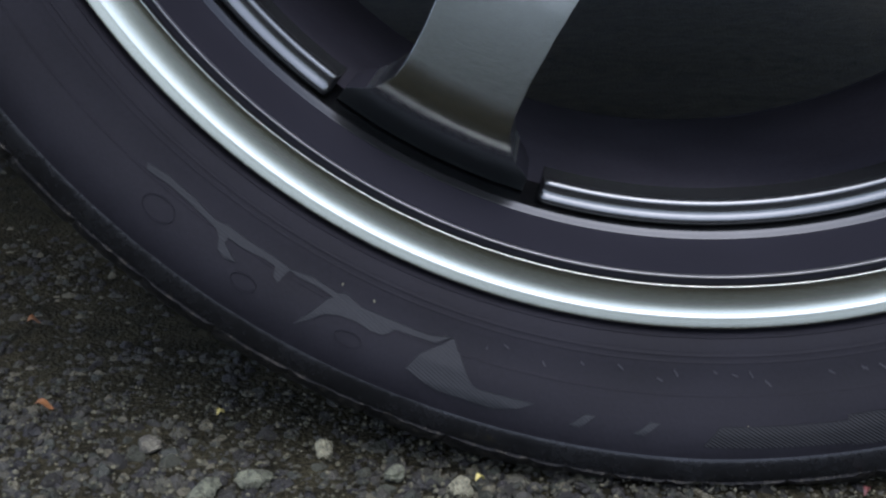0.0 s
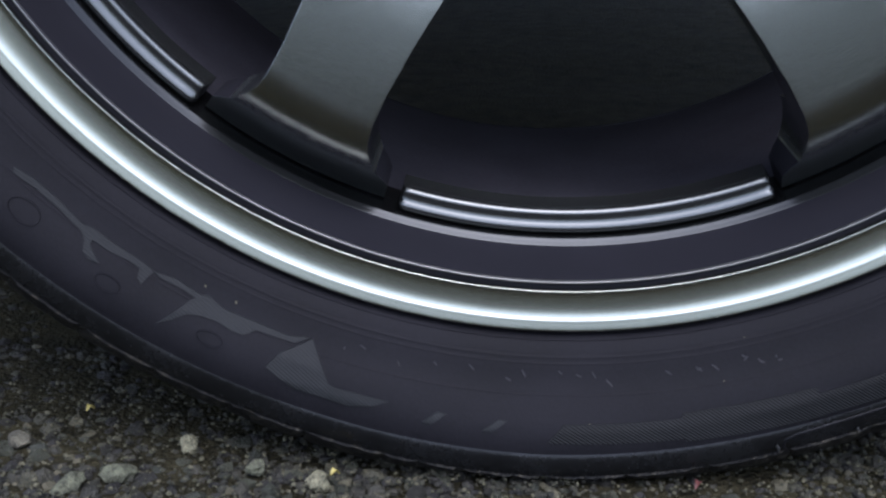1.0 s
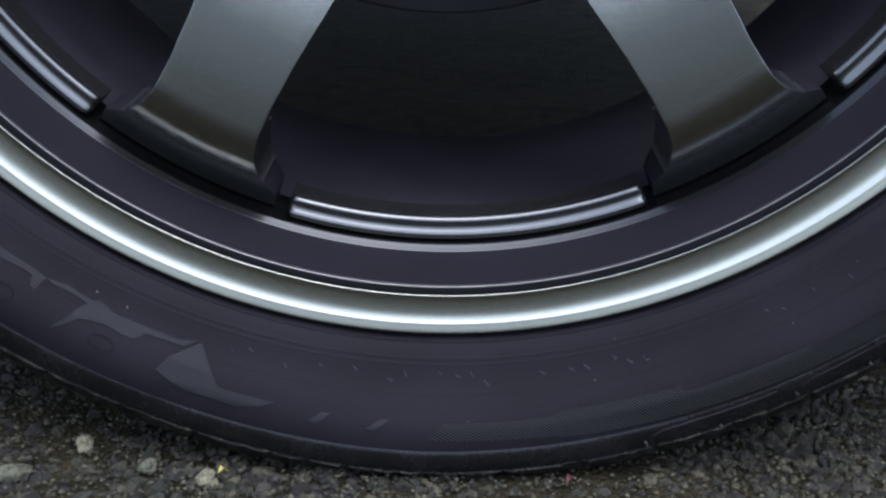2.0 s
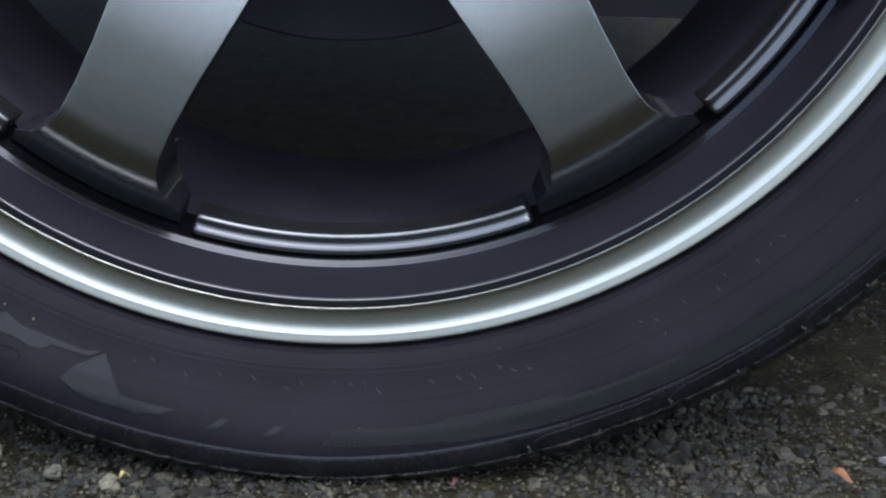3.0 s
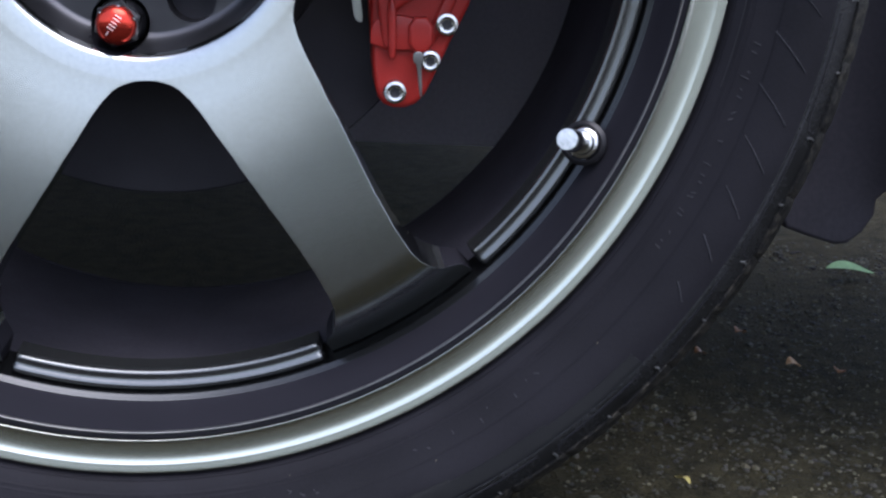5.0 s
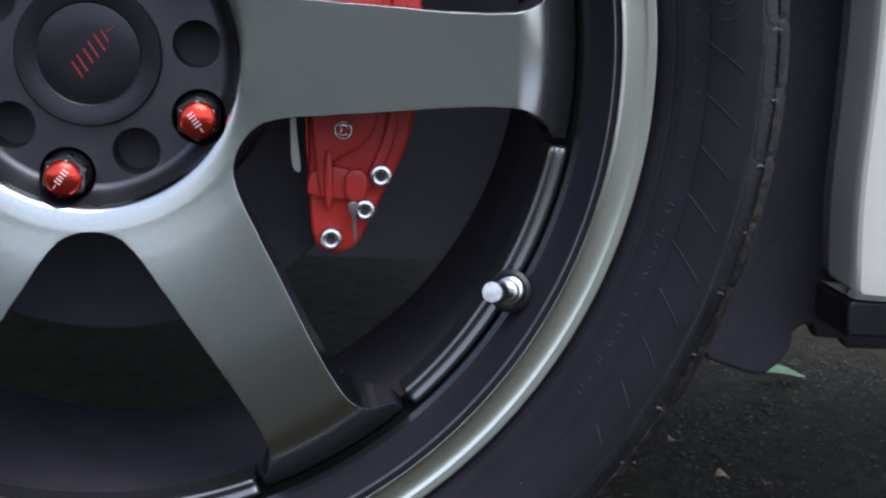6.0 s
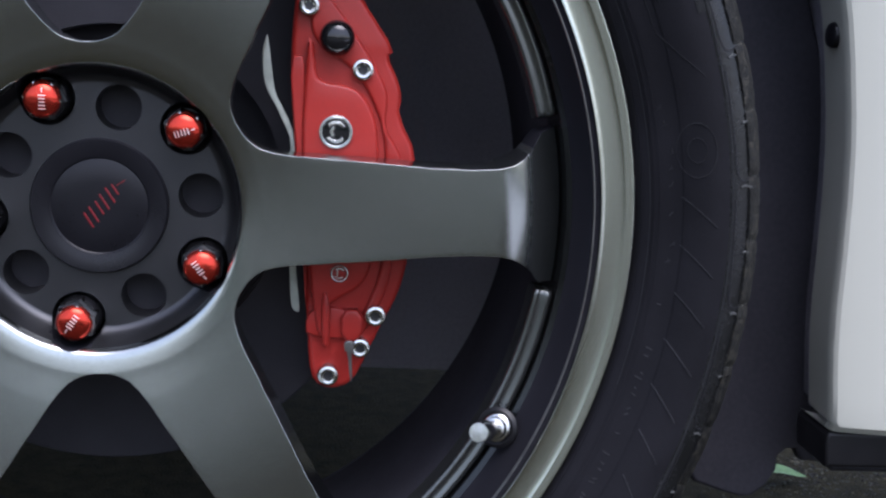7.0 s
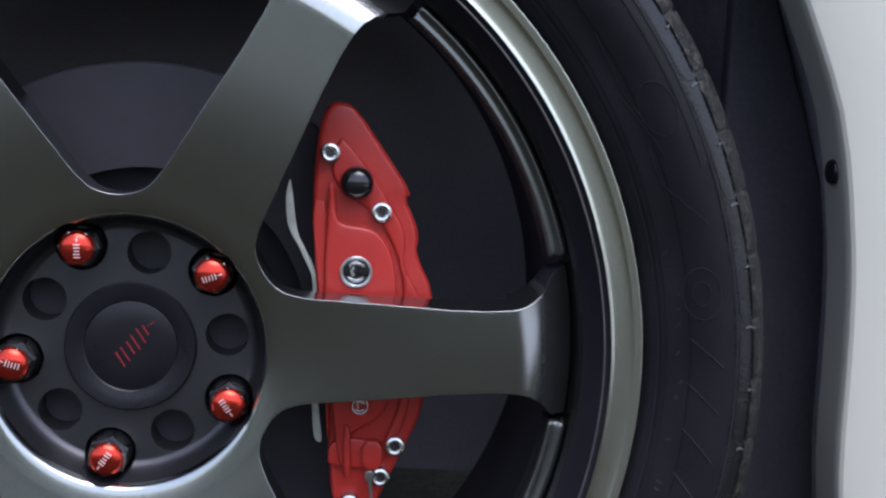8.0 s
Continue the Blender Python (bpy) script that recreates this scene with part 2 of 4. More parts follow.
def slab(outline, y0, y1, bevel=0.001, holes=(), res=3):
    """A bevelled plate in the x z plane, from y0 to y1."""
    cu = bpy.data.curves.new("outline", "CURVE")
    cu.dimensions, cu.fill_mode = "2D", "BOTH"
    for pts in (outline, *holes):
        sp = cu.splines.new("POLY")
        sp.points.add(len(pts) - 1)
        for p, (x, z) in zip(sp.points, pts):
            p.co = (x, z, 0, 1)
        sp.use_cyclic_u = True
    cu.extrude = max(0.00001, (y1 - y0) / 2 - bevel)
    cu.bevel_depth, cu.bevel_resolution, cu.offset = bevel, res, -bevel
    ob = new("outline", cu)
    deps = bpy.context.evaluated_depsgraph_get()
    me = bpy.data.meshes.new_from_object(ob.evaluated_get(deps))
    bpy.data.objects.remove(ob)
    bpy.data.curves.remove(cu)
    bm = bmesh.new()
    bm.from_mesh(me)
    bpy.data.meshes.remove(me)
    bmesh.ops.remove_doubles(bm, verts=bm.verts, dist=0.00001)
    for v in bm.verts:
        x, z, d = v.co
        v.co = (x, (y0 + y1) / 2 + d, z)
    return bm


def circle(cx, cz, r, n=40):
    return [(cx + r * math.cos(2 * math.pi * i / n), cz + r * math.sin(2 * math.pi * i / n)) for i in range(n)]


def box(bm, centre, size, m=None):
    made = bmesh.ops.create_cube(bm, size=1.0)["verts"]
    for v in made:
        v.co = Vector((v.co.x * size[0], v.co.y * size[1], v.co.z * size[2]))
        if m:
            v.co = m @ v.co
        v.co += Vector(centre)
    return made


def turned(profile, place, direction, segs=32):
    """A turned piece: (radius, distance along direction) pairs."""
    bm = revolve([(max(r, 0.00005), h) for r, h in profile], segs)
    turn = Vector((0, 1, 0)).rotation_difference(Vector(direction)).to_matrix().to_4x4()
    bmesh.ops.transform(bm, matrix=Matrix.Translation(place) @ turn, verts=bm.verts)
    return bm


# ---- ground ----
def make_ground():
    bm = bmesh.new()
    xs = [-60, -8, -2, -1.0] + [-0.6 + i * 0.02 for i in range(81)] + [1.4, 2.5, 8, 60]
    ys = [-60, -8, -2, -0.8] + [-0.4 + i * 0.02 for i in range(91)] + [1.9, 3, 8, 60]
    grid = []
    for x in xs:
        col = []
        for y in ys:
            z = 0.0
            if abs(x) < 2 and abs(y) < 2:
                z = 0.0025 * noise.noise(Vector((x * 9, y * 9, 0))) + 0.0015 * noise.noise(Vector((x * 40, y * 40, 3))) - 0.0035
            col.append(bm.verts.new((x, y, z)))
        grid.append(col)
    for i in range(len(xs) - 1):
        for j in range(len(ys) - 1):
            bm.faces.new((grid[i][j], grid[i + 1][j], grid[i + 1][j + 1], grid[i][j + 1]))
    ob = part("ground", bm, M_ASPHALT)
    tagged(ob, "dark rough asphalt ground with embedded stone chips", "ground", kind="structure")
    return ob


def stone_mesh(rng, n_sub):
    bm = bmesh.new()
    bmesh.ops.create_icosphere(bm, subdivisions=n_sub, radius=1.0)
    cut = [Vector((rng.uniform(-1, 1), rng.uniform(-1, 1), rng.uniform(-0.2, 1))).normalized() for _ in range(8)]
    lim = [rng.uniform(0.45, 0.85) for _ in cut]
    for v in bm.verts:
        v.co *= rng.uniform(0.82, 1.15)
        for c, d in zip(cut, lim):
            over = v.co.dot(c) - d
            if over > 0:
                v.co -= c * over
    verts = [tuple(v.co) for v in bm.verts]
    faces = [[v.index for v in f.verts] for f in bm.faces]
    bm.free()
    return verts, faces


def make_stones():
    rng = random.Random(5)
    nrs = np.random.RandomState(5)
    kinds = [stone_mesh(rng, 1) for _ in range(16)] + [stone_mesh(rng, 2) for _ in range(8)]
    kv = [np.array(k[0]) for k in kinds]
    verts, faces, base = [], [], 0

    def scatter(count, x0, x1, y0, y1, s0, s1, power, fine):
        nonlocal base
        for _ in range(count):
            x, y = nrs.uniform(x0, x1), nrs.uniform(y0, y1)
            s = s0 + (s1 - s0) * nrs.rand() ** power
            k = nrs.randint(16) if fine else 16 + nrs.randint(8)
            t = nrs.uniform(0, 6.28)
            size = s * np.array([nrs.uniform(0.8, 1.35), nrs.uniform(0.7, 1.1), nrs.uniform(0.5, 0.85)])
            v = kv[k] * size
            c, q = math.cos(t), math.sin(t)
            sink = -0.0042 + size[2] * nrs.uniform(-0.1, 0.45)
            verts.append(np.stack([v[:, 0] * c - v[:, 1] * q + x, v[:, 0] * q + v[:, 1] * c + y, v[:, 2] + sink], 1))
            faces.extend([[base + i for i in f] for f in kinds[k][1]])
            base += len(v)
    scatter(12000, -0.36, 0.32, -0.09, 0.09, 0.0010, 0.0038, 2.0, True)
    scatter(560, -0.36, 0.32, -0.09, 0.09, 0.0030, 0.0058, 1.6, False)
    scatter(3200, -0.50, -0.24, 0.08, 0.42, 0.0010, 0.0042, 1.8, True)
    scatter(7500, 0.22, 0.72, 0.08, 0.70, 0.0010, 0.0038, 1.8, True)
    coarse, coarse_faces = list(verts), list(faces)
    verts, faces, base = [], [], 0
    scatter(8000, -0.36, 0.32, -0.09, 0.05, 0.0005, 0.0014, 1.6, True)
    scatter(1800, 0.22, 0.72, 0.05, 0.60, 0.0008, 0.0018, 1.6, True)
    me = bpy.data.meshes.new("pale_grit")
    me.from_pydata((np.concatenate(verts) + np.array([0, 0, 0.0034])).tolist(), [], faces)
    tagged(mesh_object("pale_grit", me, M_GRIT, smooth=False), "tiny pale olive grit scattered over the asphalt", "grit", kind="stuff")
    verts, faces = coarse, coarse_faces
    me = bpy.data.meshes.new("stone_chips")
    me.from_pydata(np.concatenate(verts).tolist(), [], faces)
    ob = mesh_object("stone_chips", me, M_STONES, smooth=False)
    return tagged(ob, "grey and olive stone chips set in asphalt", "gravel", kind="stuff")


ground = make_ground()
make_stones()


def make_chips():
    """Larger chips in the asphalt before the tyre, one by one."""
    rng = random.Random(21)
    shapes = []
    for k in range(9):
        v, f = stone_mesh(rng, 2)
        me = bpy.data.meshes.new("stone_chip")
        me.from_pydata(v, [], f)
        me.materials.append((M_STONE_G, M_CHIP, M_CHIP)[k % 3])
        shapes.append(me)
    for k in range(250):
        ob = new("stone_chip", shapes[k % 9])
        x, y = rng.uniform(-0.34, 0.30), rng.uniform(-0.085, 0.03)
        size = rng.uniform(0.0022, 0.0050)
        ob.matrix_basis = pose(x, y, -0.0022 - size * 0.2, 0, 0, rng.uniform(0, 360)) @ Matrix.Diagonal((size * rng.uniform(1, 1.3), size * rng.uniform(0.8, 1), size * rng.uniform(0.6, 0.9), 1))
        ob.parent = ground


make_chips()


# ---- tyre surface ----
TYRE = [(0.2585, 0.012), (0.2612, 0.004), (0.2645, -0.001), (0.270, -0.005), (0.278, -0.009), (0.286, -0.015), (0.293, -0.0185),
        (0.300, -0.0195), (0.306, -0.0185), (0.311, -0.0155), (0.3150, -0.010), (0.3175, -0.003), (0.3185, 0.006)]


def side_y(r):
    return float(np.interp(r, [p[0] for p in TYRE], [p[1] for p in TYRE]))


def settle(bm):
    """Flattens the tyre where it stands and lets the side bulge there."""
    for v in bm.verts:
        x, y, z = v.co
        low = max(0.0, (-z - 0.285) / 0.025) * max(0.0, 1 - abs(x) / 0.16)
        if y < 0.01:
            v.co.y -= 0.004 * min(1, low)
        if ZC + z < 0.0012:
            v.co.z = 0.0012 - ZC


def tyre_patch(outline, lift, depth=0.0):
    """A raised patch on the tyre's side; outline in (degrees, millimetres of radius)."""
    bm = bmesh.new()
    f = bm.faces.new([bm.verts.new((a, r, 0)) for a, r in outline])
    f.normal_update()
    bmesh.ops.triangulate(bm, faces=[f])
    for _ in range(4):
        long = [e for e in bm.edges if abs(e.verts[0].co.x - e.verts[1].co.x) > 0.9 or abs(e.verts[0].co.y - e.verts[1].co.y) > 2.6]
        if not long:
            break
        bmesh.ops.subdivide_edges(bm, edges=long, cuts=1)
        bmesh.ops.triangulate(bm, faces=bm.faces)
    top = list(bm.faces)
    edge = [e for e in bm.edges if e.is_boundary]
    wall = bmesh.ops.extrude_edge_only(bm, edges=edge)["geom"]
    low = {v for v in wall if isinstance(v, bmesh.types.BMVert)}
    for v in bm.verts:
        a, r = radians(v.co.x), v.co.y / 1000
        v.co = polar(r, a, side_y(r) - (lift if v not in low else -0.0004))
    settle(bm)
    return bm


def tyre_strokes(lines, width, lift, surface=None):
    """Raised ribs on the tyre's side along lines of (degrees, millimetres of radius)."""
    bm = bmesh.new()
    for pts in lines:
        fine = []
        for (a0, r0), (a1, r1) in zip(pts, pts[1:]):
            n = max(1, int(max(abs(a1 - a0) / 1.2, abs(r1 - r0) / 3)))
            fine += [(a0 + (a1 - a0) * i / n, r0 + (r1 - r0) * i / n) for i in range(n)]
        fine.append(pts[-1])
        flat = [Vector((radians(a) * 285, r)) for a, r in fine]
        rows = []
        for i, p in enumerate(flat):
            d = (flat[min(i + 1, len(flat) - 1)] - flat[max(i - 1, 0)]).normalized()
            side = Vector((-d.y, d.x)) * width * 500
            row = []
            for k, up in ((-1.5, -0.0004), (-0.6, lift), (0.6, lift), (1.5, -0.0004)):
                q = p + side * k
                r = q.y / 1000
                row.append(bm.verts.new(polar(r, q.x / 285, (surface or side_y)(r) - up)))
            rows.append(row)
        for p, q in zip(rows, rows[1:]):
            for j in range(3):
                bm.faces.new((p[j], p[j + 1], q[j + 1], q[j]))
    settle(bm)
    return bm


# ---- wheel ----
wheel = empty("alloy_wheel", (0, 0, ZC), "gunmetal six-spoke alloy wheel with polished lip and black tyre", "wheel")


def make_rim():
    # the lip's face is a shallow channel: (radius, tilt towards the axle in degrees)
    tilt = [(0.2450, -34), (0.2453, -26), (0.2457, -20), (0.2462, -13), (0.2467, -5), (0.2472, 0), (0.2478, 3), (0.2488, 5), (0.2500, 6.5), (0.2514, 8.5), (0.2529, 11.5), (0.2542, 16), (0.2550, 22), (0.2555, 30),
            (0.2559, 34), (0.2562, 26), (0.2565, 15), (0.2568, 12), (0.2573, 14), (0.2580, 14), (0.2594, 13), (0.2599, 6)]
    face, y = [(0.2602, 0.0)], 0.0
    for k in range(len(tilt) - 1, 0, -1):
        r0, p0 = tilt[k - 1]
        r1, p1 = tilt[k]
        for t in (1.0, 0.5):
            face.append((r0 + (r1 - r0) * t, y))
            y += (r1 - r0) / 2 * math.tan(radians(p0 + (p1 - p0) * (t - 0.25)))
    face.append((0.2450, y))
    lip = [(0.2540, 0.016), (0.2595, 0.014), (0.2605, 0.009), (0.2608, 0.0022), (0.2606, 0.0006), *face, (0.24485, y + 0.00005), (0.24475, y + 0.00025), (0.2447, y + 0.0010), (0.2447, 0.0080)]
    part("rim_lip", revolve(lip, 320), M_LIP, wheel, "machined silver outer lip", angle=60)
    bead = [(0.2419 + 0.0004 * math.cos(radians(t)), 0.0044 + 0.0004 * math.sin(radians(t))) for t in range(0, -181, -20)]
    part("rim_line", revolve([(0.2423, 0.0080), *bead, (0.2415, 0.0080)], 320), M_PIN, wheel, "thin bright turned line", angle=60)
    groove = [(0.2450, 0.0058), (0.2414, 0.0059), (0.2411, 0.0068), (0.2400, 0.0140), (0.2380, 0.0225), (0.2362, 0.0275), (0.2350, 0.0290)]
    part("rim_barrel", revolve(groove, 320), M_BARREL_SHADE, wheel, "dark stepped inner barrel", angle=50)
    ring = [(0.2355, 0.0279), (0.2352, 0.0282), (0.2350, 0.0284), (0.2346, 0.0289), (0.2337, 0.0298), (0.2333, 0.0302), (0.23313, 0.0304), (0.23302, 0.0307), (0.23295, 0.0312), (0.2329, 0.0345), (0.2318, 0.0420), (0.2311, 0.0560)]
    part("inner_ring", revolve(ring, 320), M_RING, wheel, "narrow turned ring inside the rim", angle=50)
    inner = [(0.2311, 0.0560), (0.2314, 0.0600), (0.2320, 0.1000), (0.2330, 0.2050), (0.2570, 0.2080), (0.2570, 0.2110), (0.2340, 0.2110)]
    part("inner_barrel", revolve(inner, 256), M_DUST, wheel, "dusty grey inside of the rim", angle=50)


def half_angle(r):
    """Half the angle that a spoke takes up at radius r, in degrees."""
    table = [(0.0810, 30), (0.08105, 28.8), (0.0812, 27.6), (0.0816, 26.2), (0.0822, 24.9), (0.0832, 23.3), (0.0845, 21.8), (0.0865, 20.2), (0.0920, 17.8), (0.0980, 16.1), (0.105, 14.7), (0.120, 12.2),
             (0.139, 9.95), (0.155, 8.4), (0.166, 7.55), (0.184, 6.6), (0.197, 6.3), (0.204, 6.5), (0.210, 7.15), (0.2155, 8.1), (0.219, 9.1),
             (0.2215, 9.6), (0.2225, 9.8), (0.2312, 9.9)]
    return float(np.interp(r, [t[0] for t in table], [t[1] for t in table]))


def face_y(r):
    """Depth of the dished face; past 0.2 m it rolls over into the rim."""
    if r <= 0.1965:
        table = [(0.0300, 0.0445), (0.0612, 0.0445), (0.0622, 0.0442), (0.0634, 0.0435), (0.0646, 0.0423), (0.0657, 0.0406), (0.0667, 0.0384), (0.0676, 0.0356), (0.0685, 0.0326),
                 (0.0693, 0.0299), (0.0700, 0.0279), (0.0706, 0.0266), (0.0714, 0.0257), (0.0728, 0.0251), (0.0750, 0.0246), (0.080, 0.02365), (0.085, 0.0229), (0.092, 0.02175), (0.100, 0.0204), (0.108, 0.0192), (0.1165, 0.0179), (0.125, 0.0167), (0.133, 0.01560),
                 (0.1415, 0.0145), (0.150, 0.0134), (0.158, 0.01252), (0.1665, 0.01164), (0.175, 0.0108), (0.183, 0.01012), (0.190, 0.0096), (0.1965, 0.00913)]
        return float(np.interp(r, [t[0] for t in table], [t[1] for t in table]))
    if r <= 0.2149:
        return 0.00913 + 0.026 - math.sqrt(0.026 ** 2 - (r - 0.1965) ** 2)
    return float(np.interp(r, [0.2149, 0.2151, 0.2270, 0.2295, 0.2312], [0.01676, 0.01702, 0.0354, 0.0392, 0.0405]))


def make_disc():
    """The hub and six spokes in one casting, with the nut pockets and holes cut through."""
    radii = [0.030, 0.045, 0.0612, 0.0622, 0.0634, 0.0646, 0.0657, 0.0667, 0.0676, 0.0685, 0.0693, 0.0700, 0.0706, 0.0714, 0.0728, 0.0750, 0.077, 0.0795, 0.0810, 0.08105, 0.0812, 0.0816, 0.0822, 0.0832, 0.0845,
             0.0865, 0.0890, 0.0920, 0.095, 0.098, 0.105, 0.112, 0.120, 0.1265, 0.133, 0.139, 0.147, 0.155, 0.160, 0.166, 0.175, 0.184, 0.190, 0.1935, 0.1965, 0.1983, 0.2000, 0.2016, 0.2032, 0.2048, 0.2064, 0.2080, 0.2095, 0.2110, 0.2125, 0.2138, 0.2149, 0.2151, 0.2158,
             0.2175, 0.2190, 0.2203, 0.2215, 0.2225, 0.2235, 0.2245, 0.2252, 0.2262, 0.2280, 0.2300, 0.2312]
    cols = 16
    bm = bmesh.new()
    for s in range(6):
        mid = 60 * s + PSI
        front, back = [], []
        for r in radii:
            h = half_angle(r) if r > 0.0810 else 30.0
            fr, bk = [], []
            for j in range(cols + 1):
                a = radians(mid + h * (2 * j / cols - 1))
                fr.append(bm.verts.new(polar(r, a, face_y(r))))
                bk.append(bm.verts.new(polar(r, a, (0.0440 if r < 0.2 else 0.0560) if r > 0.079 else 0.062)))
            front.append(fr)
            back.append(bk)
        for i in range(len(radii) - 1):
            for j in range(cols):
                bm.faces.new((front[i][j], front[i][j + 1], front[i + 1][j + 1], front[i + 1][j]))
                bm.faces.new((back[i][j], back[i + 1][j], back[i + 1][j + 1], back[i][j + 1]))
            if radii[i] >= 0.0810:
                for j in (0, cols):
                    bm.faces.new((front[i][j], front[i + 1][j], back[i + 1][j], back[i][j]))
        for row in (0, -1):
            for j in range(cols):
                bm.faces.new((front[row][j], front[row][j + 1], back[row][j + 1], back[row][j]))
    bmesh.ops.remove_doubles(bm, verts=bm.verts, dist=0.00002)
    bmesh.ops.recalc_face_normals(bm, faces=bm.faces)
    sharp = [e for e in bm.edges if len(e.link_faces) == 2 and e.calc_face_angle(0) > radians(55)
             and min(v.co.y for v in e.verts) < 0.0345 and min(math.hypot(v.co.x, v.co.z) for v in e.verts) > 0.0805
             and max(math.hypot(v.co.x, v.co.z) for v in e.verts) < 0.2262]
    bmesh.ops.bevel(bm, geom=sharp, offset=0.0015, segments=3, profile=0.5, affect="EDGES", clamp_overlap=True)
    cut = bmesh.new()
    for k in range(5):
        for rad, a, size in ((0.0582, LUG_A + 72 * k, 0.0133), (0.0500, LUG_A + 36 + 72 * k, 0.0113)):
            c = polar(rad, radians(a), 0)
            geom = bmesh.ops.create_cone(cut, cap_ends=True, segments=48, radius1=size, radius2=size, depth=0.2)["verts"]
            for v in geom:
                x, y, z = v.co
                v.co = (c.x + x, z, c.z + y)
    bmesh.ops.recalc_face_normals(cut, faces=cut.faces)
    cut_me = bpy.data.meshes.new("cut")
    cut.to_mesh(cut_me)
    cut.free()
    cutter = new("cut", cut_me)
    ob = part("spoke_disc", bm, M_SPOKE, None, "satin gunmetal six-spoke face", angle=40)
    mod = ob.modifiers.new("holes", "BOOLEAN")
    mod.object, mod.solver = cutter, "EXACT"
    bev = ob.modifiers.new("edge", "BEVEL")
    bev.width, bev.segments, bev.limit_method, bev.angle_limit = 0.0013, 3, "ANGLE", radians(70)
    ob.modifiers.new("normals", "WEIGHTED_NORMAL").keep_sharp = True
    deps = bpy.context.evaluated_depsgraph_get()
    me = bpy.data.meshes.new_from_object(ob.evaluated_get(deps))
    ob.modifiers.clear()
    ob.data = me
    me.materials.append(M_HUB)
    me.materials.append(M_BARREL_SHADE)
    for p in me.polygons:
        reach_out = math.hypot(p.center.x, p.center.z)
        # hub plate and recess get a darker metal than the spokes
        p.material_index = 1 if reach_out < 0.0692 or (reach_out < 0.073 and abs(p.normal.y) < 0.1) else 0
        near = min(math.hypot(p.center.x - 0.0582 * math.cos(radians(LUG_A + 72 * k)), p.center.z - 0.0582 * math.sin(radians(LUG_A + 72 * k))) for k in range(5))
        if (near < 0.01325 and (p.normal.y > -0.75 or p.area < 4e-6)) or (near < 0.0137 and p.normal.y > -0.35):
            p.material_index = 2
        # side walls at the spoke ends: shade painted in with the dark material
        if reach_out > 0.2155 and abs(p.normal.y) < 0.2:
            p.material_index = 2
    bpy.data.objects.remove(cutter)
    ob.parent = wheel
    # dark ground behind the holes
    part("hub_backing", revolve([(0.0001, 0.0624), (0.074, 0.0624), (0.074, 0.080), (0.0001, 0.080)], 64), M_HOLE, wheel, "dark hub behind the holes")


LUG_A = 44.8


def make_steps():
    """The stepped strip along the rim in each window."""
    prof = [(0.2325, 0.0420), (0.2324, 0.0345), (0.2319, 0.0333), (0.2310, 0.0325), (0.2300, 0.0321), (0.2290, 0.0324), (0.2279, 0.0332), (0.2269, 0.0337), (0.2258, 0.0337),
            (0.2249, 0.0335), (0.2241, 0.0334), (0.2233, 0.0337), (0.2226, 0.0345), (0.2222, 0.0358), (0.2220, 0.0380), (0.2220, 0.050), (0.2325, 0.050)]
    for s in range(6):
        mid = 60 * s + 30 + PSI + 0.3
        half, segs = 18.9, 40
        bm = bmesh.new()
        rows = []
        ends = [(0.0, 0.78, 0.0040), (0.05, 0.83, 0.0028), (0.13, 0.88, 0.0018), (0.25, 0.93, 0.0009), (0.42, 0.97, 0.0003), (0.66, 0.99, 0.0001)]
        steps = [(-half + e[0], e[1], e[2]) for e in ends]
        steps += [(-half + 0.9 + (2 * half - 1.8) * i / segs, 1.0, 0.0) for i in range(segs + 1)]
        steps += [(half - e[0], e[1], e[2]) for e in reversed(ends)]
        for a, t, sink in steps:
            rows.append([bm.verts.new(polar(0.2268 + (r - 0.2268) * (t if k < 15 else 1), radians(mid + a), y + sink * (k < 15)))
                         for k, (r, y) in enumerate(prof)])
        for p, q in zip(rows, rows[1:]):
            for j in range(len(prof)):
                k = (j + 1) % len(prof)
                bm.faces.new((p[j], p[k], q[k], q[j]))
        bm.faces.new(rows[0])
        bm.faces.new(rows[-1])
        part("window_step", bm, M_STEP, wheel, "polished stepped edge of the window", angle=50)


def make_cap():
    prof = [(0.0340, 0.0480), (0.0338, 0.0420), (0.0330, 0.0408), (0.0300, 0.0410), (0.0270, 0.0416), (0.0245, 0.0422), (0.0240, 0.0430), (0.0236, 0.0432),
            (0.0225, 0.0428), (0.0120, 0.0422), (0.0001, 0.0420)]
    cap = part("center_cap", revolve(prof, 96), M_CAP, wheel, "black center cap with red lettering marks")
    # slanted emblem strokes
    turn = Matrix.Rotation(radians(-52), 3, "Y")
    for dx, w, h, lean in ((-0.0122, 0.0008, 0.0088, 0.3), (-0.0084, 0.0008, 0.0088, 0.3), (-0.0040, 0.0008, 0.0076, 0.3), (-0.0002, 0.0008, 0.0088, 0.3), (0.0042, 0.0008, 0.0088, 0.3), (0.0080, 0.0008, 0.0060, 0.3),
                           (0.0124, 0.0050, 0.0004, 0.3)):
        bm = bmesh.new()
        box(bm, (0, 0, 0), (w, 0.0004, h), Matrix.Rotation(lean, 3, "Y"))
        for v in bm.verts:
            v.co = turn @ (v.co + Vector((dx, 0, 0)))
            v.co += Vector((0.0025, 0.0419, 0.0025))
        part("emblem_stroke", bm, M_EMBLEM_RED, cap, smooth=False)


